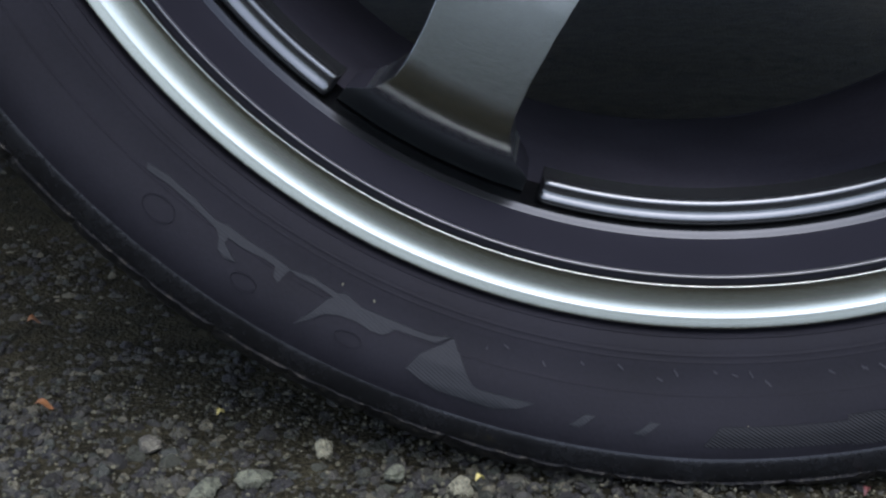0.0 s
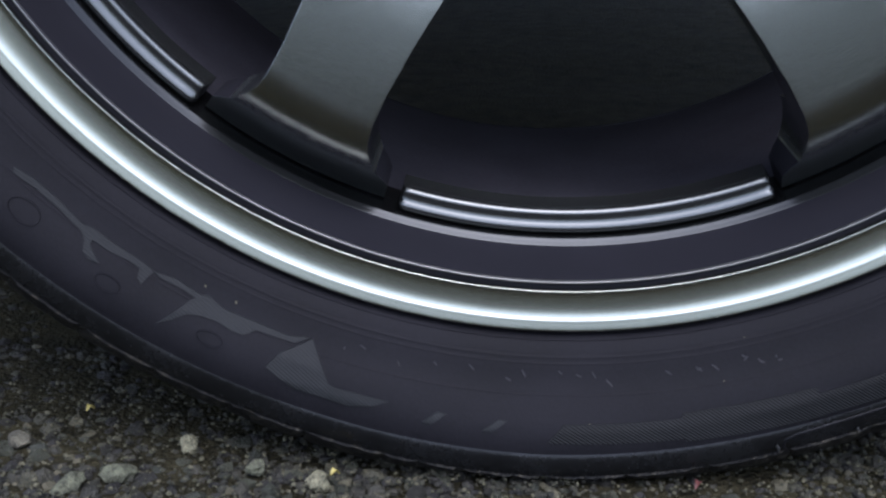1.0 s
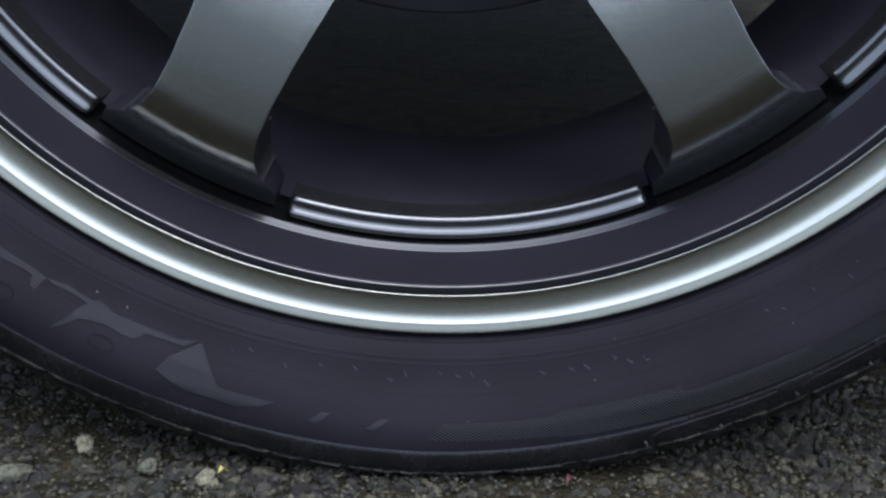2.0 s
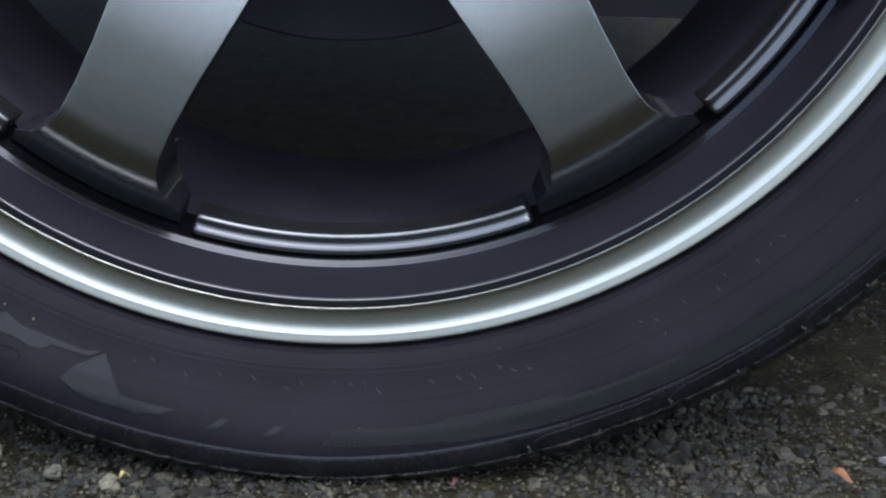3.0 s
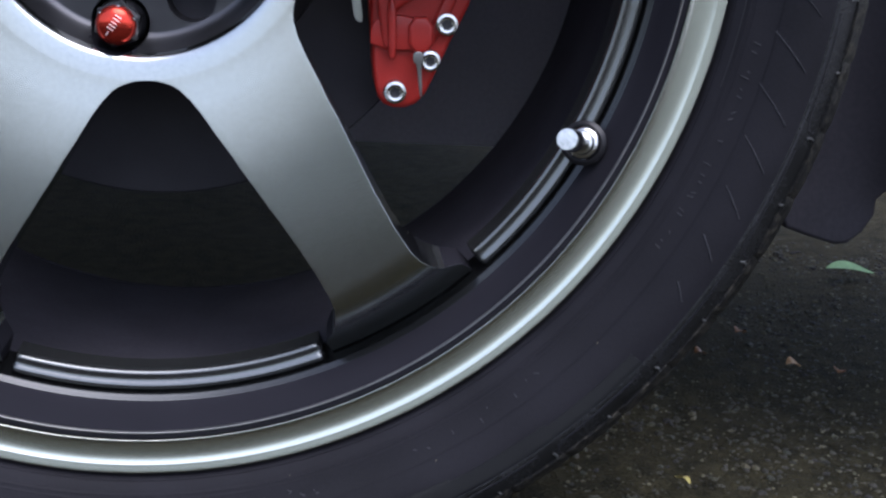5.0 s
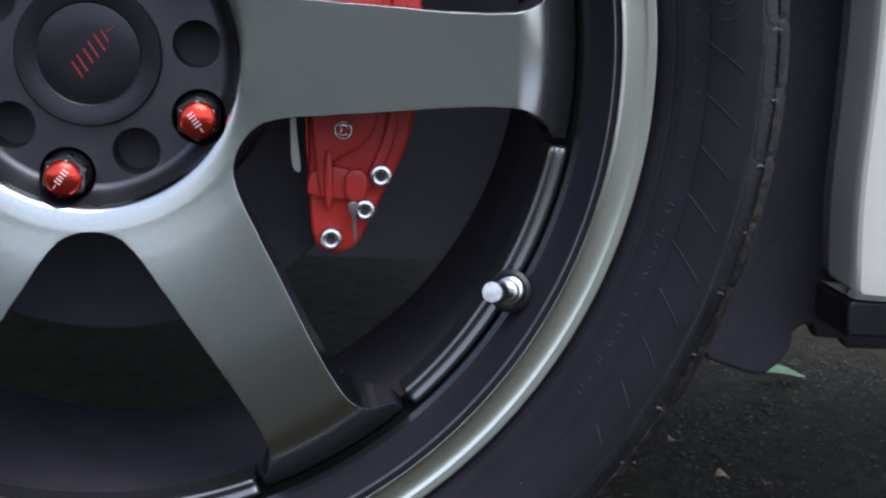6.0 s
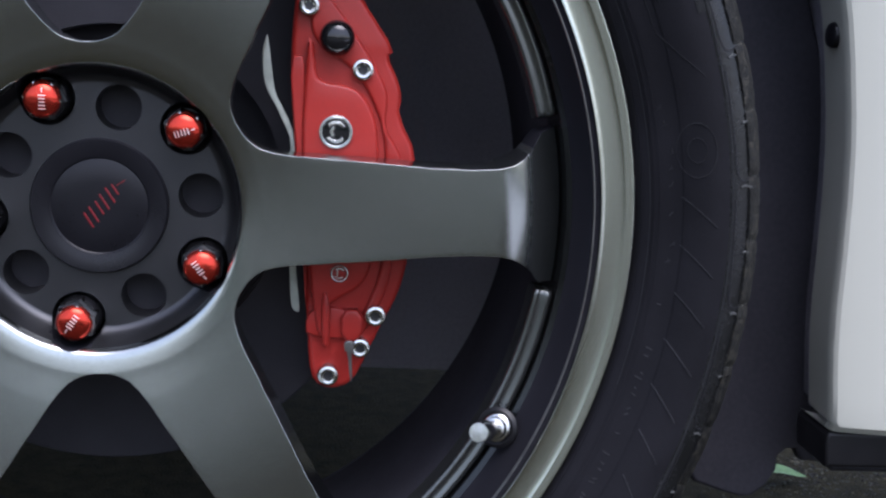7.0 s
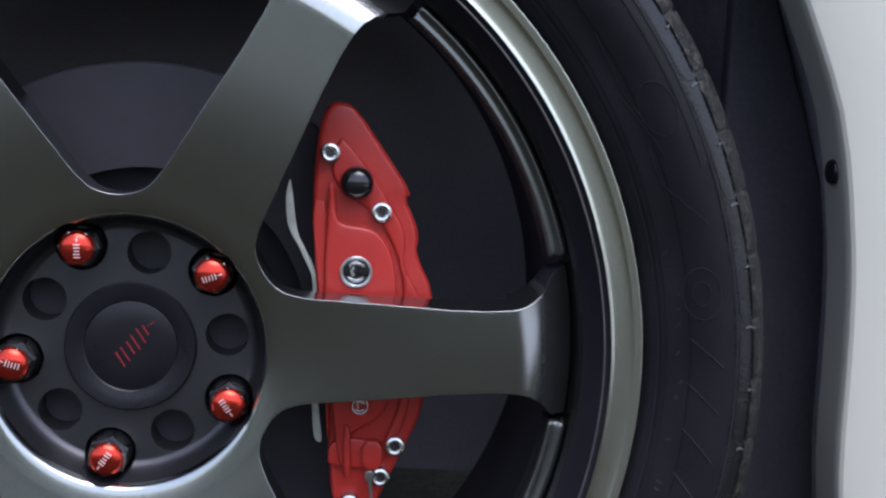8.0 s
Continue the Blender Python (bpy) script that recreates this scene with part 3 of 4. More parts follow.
def make_lugs():
    for k in range(5):
        a = radians(LUG_A + 72 * k)
        c = polar(0.0582, a, 0)
        lug = part("lug_nut", turned([(0.0092, 0.060), (0.0112, 0.056), (0.0114, 0.048), (0.0102, 0.044), (0.0100, 0.040), (0.0001, 0.040)], (c.x, 0, c.z), (0, 1, 0), 40),
                   M_BLACK, wheel, "black lug nut with red anodised hex cap")
        bm = bmesh.new()
        rot = radians(15 + 72 * k)
        rows = []
        for r, y in ((0.0094, 0.0450), (0.0094, 0.0338), (0.0092, 0.0330), (0.0078, 0.0300), (0.0070, 0.0298)):
            ring = []
            for i in range(48):
                t = 2 * math.pi * i / 48
                hexr = r / max(math.cos(((t + math.pi / 6) % (math.pi / 3)) - math.pi / 6), 0.1)
                ring.append(bm.verts.new((c.x + hexr * math.cos(t + rot), y, c.z + hexr * math.sin(t + rot))))
            rows.append(ring)
        for p, q in zip(rows, rows[1:]):
            for i in range(48):
                j = (i + 1) % 48
                bm.faces.new((p[i], p[j], q[j], q[i]))
        part("hex_body", bm, M_CHROME, lug, "bright hexagonal nut body", angle=22)
        dome = [(0.0084, 0.0325), (0.0090, 0.0318), (0.0090, 0.0311), (0.0086, 0.0300), (0.0078, 0.0289), (0.0067, 0.0280), (0.0051, 0.0273), (0.0032, 0.0268), (0.0001, 0.0266)]
        part("cap", turned(dome, (c.x, 0, c.z), (0, 1, 0), 40), M_LUG, lug, "domed red cap", angle=60)
        tilt = Matrix.Rotation(radians(-20 - 72 * k), 3, "Y")
        for dx, w, h in ((-0.0044, 0.0004, 0.0032), (-0.0028, 0.0004, 0.0032), (-0.0011, 0.0004, 0.0026), (0.0005, 0.0004, 0.0032), (0.0021, 0.0004, 0.0032), (0.0046, 0.0022, 0.0004)):
            bm = bmesh.new()
            box(bm, (dx, 0, -0.0008), (w, 0.0003, h))
            for v in bm.verts:
                v.co = tilt @ v.co
                rr = math.hypot(v.co.x, v.co.z)
                v.co += Vector((c.x, 0.0264 + rr * rr * 24, c.z))
            part("emblem_stroke", bm, M_EMBLEM_WHITE, lug, smooth=False)


def make_valve():
    a = radians(-26.3)
    base = polar(0.2275, a, 0.0210)
    tip = polar(0.2120, a, -0.0100)
    d = (tip - base).normalized()
    valve = part("valve_stem", turned([(0.0001, -0.004), (0.0070, -0.004), (0.0074, 0.0), (0.0074, 0.0010), (0.0066, 0.0018), (0.0058, 0.0020), (0.0056, 0.0036),
                                       (0.0052, 0.0046), (0.0040, 0.0050), (0.0036, 0.0120), (0.0036, 0.0300), (0.0001, 0.0300)], base, d, 40), M_CHROME, wheel,
                 "polished metal tyre valve with cap")
    part("valve_washer", turned([(0.0080, -0.0030), (0.0104, -0.0028), (0.0106, -0.0008), (0.0088, 0.0004), (0.0080, 0.0)], base, d, 40), M_BLACK, valve, "black rubber washer")
    part("valve_cap", turned([(0.0042, 0.0190), (0.0050, 0.0192), (0.0051, 0.0200), (0.0051, 0.0330), (0.0047, 0.0340), (0.0001, 0.0341)], base, d, 40),
         M_CHROME, valve, "round metal valve cap")


def make_tyre():
    inner = [(0.3190, 0.100), (0.3185, 0.190), (0.3150, 0.206), (0.300, 0.218), (0.275, 0.216), (0.2575, 0.205)]
    prof = []
    for (r0, y0), (r1, y1) in zip(TYRE, TYRE[1:]):
        prof += [(r0 + (r1 - r0) * t, y0 + (y1 - y0) * t) for t in (0, 0.5)]
    prof += [TYRE[-1]] + inner
    bm = revolve(prof, 360)
    settle(bm)
    tyre = part("tyre", bm, M_RUBBER, wheel, "black low-profile rubber tyre, dusty at the shoulder", angle=60)
    # moulded rings
    for r, w, h in ((0.2688, 0.0005, 0.0005), (0.2712, 0.0003, 0.0003), (0.2632, 0.0006, 0.0006), (0.2815, 0.0003, 0.0003)):
        bm = revolve([(r - w * 1.6, side_y(r - w * 1.6) + 0.0003), (r - w, side_y(r - w) - h), (r + w, side_y(r + w) - h), (r + w * 1.6, side_y(r + w * 1.6) + 0.0003)], 300)
        settle(bm)
        part("moulded_ring", bm, M_RUBBER, tyre, angle=60)
    # shoulder of the tread: a smooth ring, and worn blocks past it
    shoulder = [(0.3012, -0.0191), (0.3022, -0.0195), (0.3036, -0.0196), (0.3055, -0.0194), (0.3080, -0.0187), (0.3110, -0.0176), (0.3135, -0.0156), (0.3150, -0.0138)]
    bm = revolve(shoulder + [(0.3165, -0.0122), (0.3188, -0.0088), (0.3206, -0.0044), (0.3220, 0.003), (0.3225, 0.030)], 360)
    settle(bm)
    part("shoulder", bm, M_SHOULDER, tyre, "smooth blue-black tyre shoulder", angle=60)
    edge = [(0.3108, -0.0172), (0.3116, -0.0184), (0.3140, -0.0166), (0.3164, -0.0140), (0.3188, -0.0105), (0.3208, -0.0060), (0.3224, -0.0010), (0.3234, 0.008), (0.3238, 0.036),
            (0.3210, 0.0375), (0.3140, 0.010)]
    n = 63
    for k in range(n):
        a0 = 360 / n * k + 1.4
        bm = bmesh.new()
        rows = []
        segs = 16
        for i in range(segs + 1):
            u = i / segs
            ins = (0.0006, 0.0002)[i not in (0, segs)] if i in (0, 1, segs - 1, segs) else 0.0
            row = []
            for j, (r, y) in enumerate(edge):
                a = a0 + 5.64 * u - (y + 0.02) * 12
                worn = 0.0007 * max(0.0, noise.noise(Vector((a * 1.7, k * 3.1 + y * 220, 1.0)))) + 0.0010 * max(0.0, noise.noise(Vector((a * 0.55, y * 130, 7.0))) - 0.15)
                row.append(bm.verts.new(polar(r - (ins + worn) * (j < 8), radians(a), y + (ins + worn * 0.8) * (j < 7))))
            rows.append(row)
        for p, q in zip(rows, rows[1:]):
            for j in range(len(edge)):
                m = (j + 1) % len(edge)
                bm.faces.new((p[j], p[m], q[m], q[j]))
        bm.faces.new(rows[0])
        bm.faces.new(rows[-1])
        settle(bm)
        part("tread_block", bm, M_TREAD, tyre, "worn brownish tread block", angle=50)
    def shoulder_y(r):
        return float(np.interp(r, [p[0] for p in shoulder], [p[1] for p in shoulder]))
    for k in range(-5, 9):
        a = 17.5 - 360 / 31.5 * k
        hook = [(a + 10.4, 304.2), (a + 5, 304.3), (a + 1.7, 304.8), (a + 0.8, 306.2), (a + 0.6, 308.5), (a + 0.8, 312.0)]
        part("shoulder_groove", tyre_strokes([hook], 0.0011, 0.0003, shoulder_y), M_BLACK, tyre, "dark hooked groove in the shoulder", angle=40)
        for turn, r0 in ((a + 0.1, 307.2), (a + 5.7, 309.4)):
            part("wear_bar", tyre_strokes([[(turn, r0), (turn + 0.15, r0 + 2.2), (turn - 0.05, 313.2)]], 0.0009, 0.0010, shoulder_y), M_SCUFF, tyre, "pale scuffed wear bar between tread blocks", angle=40)
    part("shoulder_line", tyre_strokes([[(-25 + 2 * k, 302.9) for k in range(44)]], 0.0006, 0.0004, shoulder_y), M_MARK, tyre, "thin raised line along the shoulder", angle=40)
    part("side_line", tyre_strokes([[(-15 + 2 * k, 267.4) for k in range(34)]], 0.00035, 0.0005), M_MARK, tyre, "thin raised line round the tyre side", angle=40)
    part("side_arc", tyre_strokes([[(38, 281), (36, 279.7), (33.5, 278.4), (31.5, 278.1), (29.8, 279.2), (28.2, 281.3)]], 0.0004, 0.0005), M_MARK, tyre, angle=40)
    for y0, y1 in ((0.044, 0.088), (0.096, 0.140), (0.148, 0.190)):
        bm = revolve([(0.3185, y0), (0.3234, y0 + 0.001), (0.3238, (y0 + y1) / 2), (0.3234, y1 - 0.001), (0.3185, y1)], 200)
        settle(bm)
        part("tread_rib", bm, M_TREAD, tyre, angle=50)
    # ridged panels on the side
    panels = [
        [(-135.0, 279.4), (-133.3, 278.0), (-130.8, 278.3), (-128.5, 279.6), (-127.7, 278.6), (-125.9, 278.9), (-123.9, 278.7), (-122.6, 279.1), (-122.1, 279.5), (-122.3, 282.5), (-122.4, 284.9), (-122.9, 283.8), (-123.2, 280.9), (-124.1, 280.7), (-125.9, 281.6), (-127.2, 281.6), (-127.1, 283.5), (-126.2, 285.3), (-125.7, 286.1), (-126.6, 287.2), (-127.3, 286.0), (-127.7, 283.1), (-128.3, 281.4), (-130.4, 280.3), (-132.8, 279.9), (-134.7, 280.9)],
        [(-122.1, 279.5), (-120.4, 278.0), (-118.1, 278.8), (-117.7, 277.6), (-116.2, 279.4), (-113.5, 279.1), (-110.7, 279.2), (-109.1, 277.5), (-110.1, 280.6), (-113.2, 281.2), (-113.5, 282.7), (-114.0, 284.3), (-114.9, 284.6), (-116.1, 283.8), (-117.4, 284.4), (-118.4, 285.9), (-119.2, 290.0), (-120.0, 293.4), (-119.2, 286.4), (-118.7, 281.8), (-118.4, 280.3), (-119.9, 279.8), (-121.5, 280.2)],
        [(-108.9, 277.5), (-106.6, 289.7), (-106.0, 290.2), (-103.9, 290.1), (-102.0, 290.2), (-103.1, 292.8), (-104.9, 295.2), (-107.0, 294.6), (-109.0, 294.8), (-111.5, 291.2), (-110.9, 285.1), (-109.4, 279.6)],
        [(-98.3, 290.2), (-97.6, 290.4), (-98.6, 294.8), (-99.3, 294.5)],
        [(-93.7, 290.1), (-93.0, 290.3), (-94.1, 294.5), (-94.8, 294.2)],
    ]
    for p in panels:
        part("ridged_panel", tyre_patch(p, 0.0006), M_HATCH, tyre, "finely ridged moulded panel", angle=50)
    for a0, r0, r1 in ((-90, 290.5, 297), (-80, 289, 299), (-70, 291.5, 299.5), (-60, 293, 300), (-50, 294.5, 300.5), (22, 298, 302), (32, 298, 302), (42, 298, 302), (52, 298, 302)):
        p = [(a0 + (1.2 if a0 == -90 else 0), r0), (a0 + 5, r0), (a0 + 10, r0 + 0.2), (a0 + 10, r1 + 1), (a0 + 5, r1 + 0.5), (a0, r1)]
        part("ridged_band", tyre_patch(p, 0.0004), M_HATCH_2, tyre, "finely ridged moulded band", angle=50)
    # raised marks that cannot be read
    rng = random.Random(8)

    def marks(a, stop, r, w, h, gap):
        while a < stop:
            x, y = a + w * rng.uniform(0.1, 0.6), r + h * rng.choice((0.0, 0.3, 0.6, 0.9))
            lines = [[(x, y), (x + rng.choice((0.05, 0.3, 0.45)), y + rng.choice((0.9, 1.6, 2.2)))]]
            if w > 0.75:
                lines.append([(x + 0.1, y + rng.uniform(0.2, 2.0)), (x + w * 0.55, y + rng.uniform(0.2, 2.2))])
            part("raised_mark", tyre_strokes(lines, 0.0005, 0.0005), M_MARK, tyre, angle=40)
            a += w + rng.choice(gap)
    marks(-106.5, -84, 273.8, 0.7, 3.4, (0.55, 0.55, 0.7, 2.2))
    marks(-81, -72, 273.0, 0.8, 3.8, (0.6, 0.6, 1.4))
    marks(-62, -48, 274.5, 0.6, 3.0, (0.5, 0.9, 2.4))
    for x in (-30.6, -28.8, -27.0, -25.2, -23.5, -21.7, -19.4, -17.3, -14.9, -13.1, -10.7, -5.3):
        lean = rng.uniform(-0.3, 0.3)
        for dx, r0, r1 in ((-0.32, 272.9 + rng.uniform(0, 2.4), 276.4), (0.3 + rng.uniform(-0.2, 0.2), 273.2 + rng.uniform(0, 2.0), 276.6 + rng.uniform(-1, 0.5)))[:rng.choice((1, 2, 2))]:
            part("raised_mark", tyre_strokes([[(x + dx, r0), (x + dx + lean, r1)]], 0.00055, 0.0005), M_LETTER, tyre, angle=40)
    marks(-1.5, 14, 273.0, 0.9, 4.0, (0.7, 0.7, 2.0))
    # slanting ribs by the shoulder
    for k in range(9):
        a, r0 = -32.4 + 4.72 * k, 280.6 + max(0.0, 4 - k) * 2.1
        part("slant_rib", tyre_strokes([[(a, r0), (a - 2.8 * (296 - r0) / 15.4, 296)]], 0.00055, 0.0006), M_LETTER if k < 6 else M_MARK, tyre, angle=40)
    part("slant_rib", tyre_strokes([[(25.2, 278.8), (21.5, 278.7), (18.7, 286.9), (16.5, 294.9)], [(31.7, 275.6), (26.8, 281), (24.0, 284)]], 0.0004, 0.0005), M_MARK, tyre, angle=40)
    # oval outlines; the right-hand ones paler, painted as catching light
    for a, r, w, h in ((-132.3, 287.5, 1.3, 3.6), (-124.5, 290.3, 1.0, 2.6), (-116.1, 290, 1.0, 2.4), (9.8, 287.5, 2.6, 8.5), (9.8, 287.5, 1.2, 4.0), (28.5, 289, 2.8, 8.0), (47, 288, 2.8, 8.0)):
        ring = [(a + w * math.cos(t * math.pi / 10), r + h * math.sin(t * math.pi / 10)) for t in range(21)]
        part("oval_outline", tyre_strokes([ring], 0.0004, 0.0005), M_RUBBER if a < 0 else M_MARK, tyre, angle=40)
    for a, r, s in ((-86.9, 291.4, 0.0016), (-115.5, 276.0, 0.0008), (-109.6, 278.3, 0.0006), (-76.5, 281.0, 0.0006), (-74.2, 268.6, 0.0007), (-60.3, 283.0, 0.0006), (-41.5, 282.0, 0.0006), (-118.2, 275.6, 0.0007)):
        v, f = stone_mesh(rng, 1)
        c = polar(r / 1000, radians(a), side_y(r / 1000) - 0.0002)
        me = bpy.data.meshes.new("grit")
        me.from_pydata([(c.x + p[0] * s * 0.6, c.y + p[1] * s * 0.5, c.z + p[2] * s) for p in v], [], f)
        mesh_object("grit", me, M_STONE_Y, tyre, "pale grain of grit stuck to the rubber", smooth=False)


make_rim()
make_disc()
make_steps()
make_cap()
make_lugs()
make_valve()
make_tyre()


# ---- brake ----
def make_brake():
    rotor = empty("brake_disc", (0, 0.092, ZC), "dull grey iron brake disc behind the spokes", "brake disc")
    part("friction_ring", revolve([(0.090, 0.0), (0.1465, 0.0), (0.1475, 0.001), (0.1475, 0.024), (0.090, 0.024)], 128, closed=True), M_ROTOR, rotor)
    part("hat", revolve([(0.0001, -0.004), (0.0610, -0.004), (0.073, -0.001), (0.075, 0.022), (0.091, 0.023)], 96), M_ROTOR, rotor)

    cal = empty("brake_caliper", (0, 0, 0), "bright red painted brake caliper with chrome bolts", "brake caliper")
    outline = [(0.0942, 0.3496), (0.0910, 0.3804), (0.0905, 0.4052), (0.0925, 0.4330), (0.0972, 0.4431), (0.1042, 0.4447), (0.1122, 0.4414), (0.1276, 0.4199), (0.1435, 0.3978),
               (0.1396, 0.3948), (0.1453, 0.3845), (0.1485, 0.3746), (0.1467, 0.3656), (0.1581, 0.3450), (0.1586, 0.3172), (0.1567, 0.2913), (0.1526, 0.2714),
               (0.1449, 0.2553), (0.1373, 0.2373), (0.1307, 0.2223), (0.1198, 0.2181), (0.1103, 0.2213), (0.1070, 0.2327), (0.1051, 0.2565), (0.0991, 0.3060)]
    body = part("caliper_body", slab(rounded(outline, 1), 0.0570, 0.112, 0.0030), M_RED, cal, "red enamel caliper body", angle=45)
    cover = [(0.0986, 0.3999), (0.1000, 0.4034), (0.1021, 0.3995), (0.1034, 0.3846), (0.1070, 0.3802), (0.1205, 0.3795), (0.1285, 0.3752), (0.1347, 0.3644), (0.1375, 0.3505), (0.1387, 0.3168),
             (0.1378, 0.2870), (0.1316, 0.2749), (0.1198, 0.2687), (0.1159, 0.2647), (0.1152, 0.2488), (0.1127, 0.2472), (0.1107, 0.2497), (0.1073, 0.2685), (0.1010, 0.3061), (0.0981, 0.3507)]
    part("cover", slab(rounded(cover, 2), 0.0515, 0.0590, 0.0022), M_RED, body, "raised red cover plate", angle=45)
    ridge = [(0.1016, 0.4233), (0.1065, 0.4264), (0.1250, 0.4029), (0.1373, 0.3843), (0.1415, 0.3744), (0.1398, 0.3585), (0.1480, 0.3478), (0.1522, 0.3369), (0.1489, 0.3071), (0.1475, 0.2772),
             (0.1399, 0.2592), (0.1332, 0.2471), (0.1301, 0.2520), (0.1358, 0.2651), (0.1424, 0.2821), (0.1427, 0.3169), (0.1410, 0.3526), (0.1336, 0.3723), (0.1233, 0.3870), (0.1122, 0.3937), (0.1051, 0.3975), (0.0989, 0.4083)]
    part("shoulder_ridge", slab(rounded(ridge, 2), 0.0545, 0.0590, 0.0020), M_RED, body, "red moulded ridge", angle=45)
    ledge = [(0.1044, 0.2583), (0.1049, 0.2470), (0.1345, 0.2474), (0.1353, 0.2596), (0.1215, 0.2640), (0.1098, 0.2634)]
    part("lower_ledge", slab(rounded(ledge, 1), 0.0535, 0.0590, 0.0012), M_RED, body, "red moulded ledge", angle=45)
    rib = [(0.1118, 0.2720), (0.1133, 0.2448), (0.1154, 0.2425), (0.1175, 0.2450), (0.1161, 0.2722)]
    part("lower_rib", slab(rounded(rib, 1), 0.0490, 0.0590, 0.0018), M_RED, body, "narrow red upright rib", angle=45)
    part("lower_block", slab(rounded([(0.1224, 0.2632), (0.1232, 0.2466), (0.1346, 0.2470), (0.1340, 0.2636)], 1), 0.0505, 0.0590, 0.0018), M_RED, body, angle=45)
    side = [(0.0897, 0.3924), (0.0988, 0.3928), (0.0985, 0.3500), (0.1012, 0.3060), (0.1045, 0.2720), (0.1040, 0.2600), (0.1004, 0.3060), (0.0950, 0.3500)]
    part("side_flange", slab(rounded(side, 1), 0.0545, 0.0590, 0.0010), M_RED, body, "red flat flange beside the cover", angle=45)

    def bolt(x, z, size):
        head = part("bolt", turned([(size, 0.0610), (size, 0.0520), (size * 0.92, 0.0508), (size * 0.70, 0.0504), (size * 0.50, 0.0507), (size * 0.46, 0.0526), (0.0001, 0.0528)],
                                   (x, 0, z), (0, 1, 0), 28), M_CHROME, cal, "chrome socket bolt", angle=30)
        part("socket", turned([(size * 0.44, 0.0524), (0.0001, 0.0525)], (x, 0, z), (0, 1, 0), 24), M_HUB, head, "dull socket of the bolt")
        bm = bmesh.new()
        for k in range(6):
            t = k * math.pi / 3 + 0.3
            box(bm, (x + size * 0.46 * math.cos(t), 0.0517, z + size * 0.46 * math.sin(t)), (size * 0.16, 0.0018, size * 0.16), Matrix.Rotation(-t, 3, "Y"))
        part("socket_teeth", bm, M_CHROME, head, smooth=False)

    for x, z, size in ((0.0988, 0.4178, 0.0053), (0.1273, 0.3876, 0.0056), (0.1406, 0.2605, 0.0055), (0.1175, 0.2275, 0.0056), (0.1335, 0.2430, 0.0052)):
        bolt(x, z, size)
    part("bleed_cap", turned([(0.0088, 0.0590), (0.0090, 0.0510), (0.0088, 0.0492), (0.0083, 0.0474), (0.0074, 0.0458), (0.0061, 0.0446), (0.0042, 0.0438), (0.0022, 0.0434), (0.0001, 0.0433)], (0.1135, 0, 0.4027), (0, 1, 0), 32),
         M_GLOSS, cal, "glossy black bleed cap")
    # thin cotter pin
    part("pin", slab(rounded([(0.1249, 0.2476), (0.1251, 0.2424), (0.1270, 0.2418), (0.1290, 0.2258), (0.1304, 0.2258), (0.1290, 0.2418), (0.1300, 0.2426), (0.1298, 0.2478)], 1),
                           0.0470, 0.0490, 0.0004), M_PIN, cal, "thin steel retaining pin")
    # round badges, as plain rings
    for x, z, r0 in ((0.1152, 0.3555, 0.0086), (0.1207, 0.2826, 0.0046)):
        badge = part("badge", slab(circle(x, z, r0, 48), 0.0498, 0.0525, 0.0005, [circle(x, z, r0 * 0.80, 40)]), M_CHROME, cal, "round chrome ring badge")
        part("badge_back", slab(circle(x, z, r0 * 0.82, 40), 0.0510, 0.0522, 0.0002), M_GLOSS if r0 > 0.006 else M_RED, badge)
        for t0, t1, k in ((30, 150, 0.66), (210, 330, 0.66), (110, 254, 0.36)):
            ring = [(x + r0 * k * math.cos(radians(t)), z + r0 * k * math.sin(radians(t))) for t in range(t0, t1, 12)]
            ring += [(x + r0 * (k - 0.2) * math.cos(radians(t)), z + r0 * (k - 0.2) * math.sin(radians(t))) for t in range(t1, t0, -12)]
            part("badge_stroke", slab(ring, 0.0500, 0.0515, 0.0002), M_CHROME, badge)
    # bent pad spring by the hub
    spring = [(0.0782, 0.4030), (0.0765, 0.3967), (0.0761, 0.3910), (0.0772, 0.3796), (0.0800, 0.3726), (0.0846, 0.3657), (0.0887, 0.3573), (0.0926, 0.3494), (0.0926, 0.3300), (0.0955, 0.3300),
              (0.0949, 0.3495), (0.0922, 0.3575), (0.0875, 0.3659), (0.0835, 0.3728), (0.0816, 0.3828), (0.0800, 0.3941), (0.0789, 0.3997)]
    part("pad_spring", slab(rounded(spring, 1), 0.0610, 0.0625, 0.0004), M_STEEL, cal, "bent bright steel spring plate")
    part("pad_spring", slab(rounded([(0.0930, 0.3060), (0.0965, 0.3060), (0.0978, 0.2839), (0.1000, 0.2688), (0.1014, 0.2592), (0.0987, 0.2588), (0.0962, 0.2626), (0.0946, 0.2837)], 1), 0.0610, 0.0625, 0.0004), M_STEEL, cal, "bent bright steel spring plate")


make_brake()


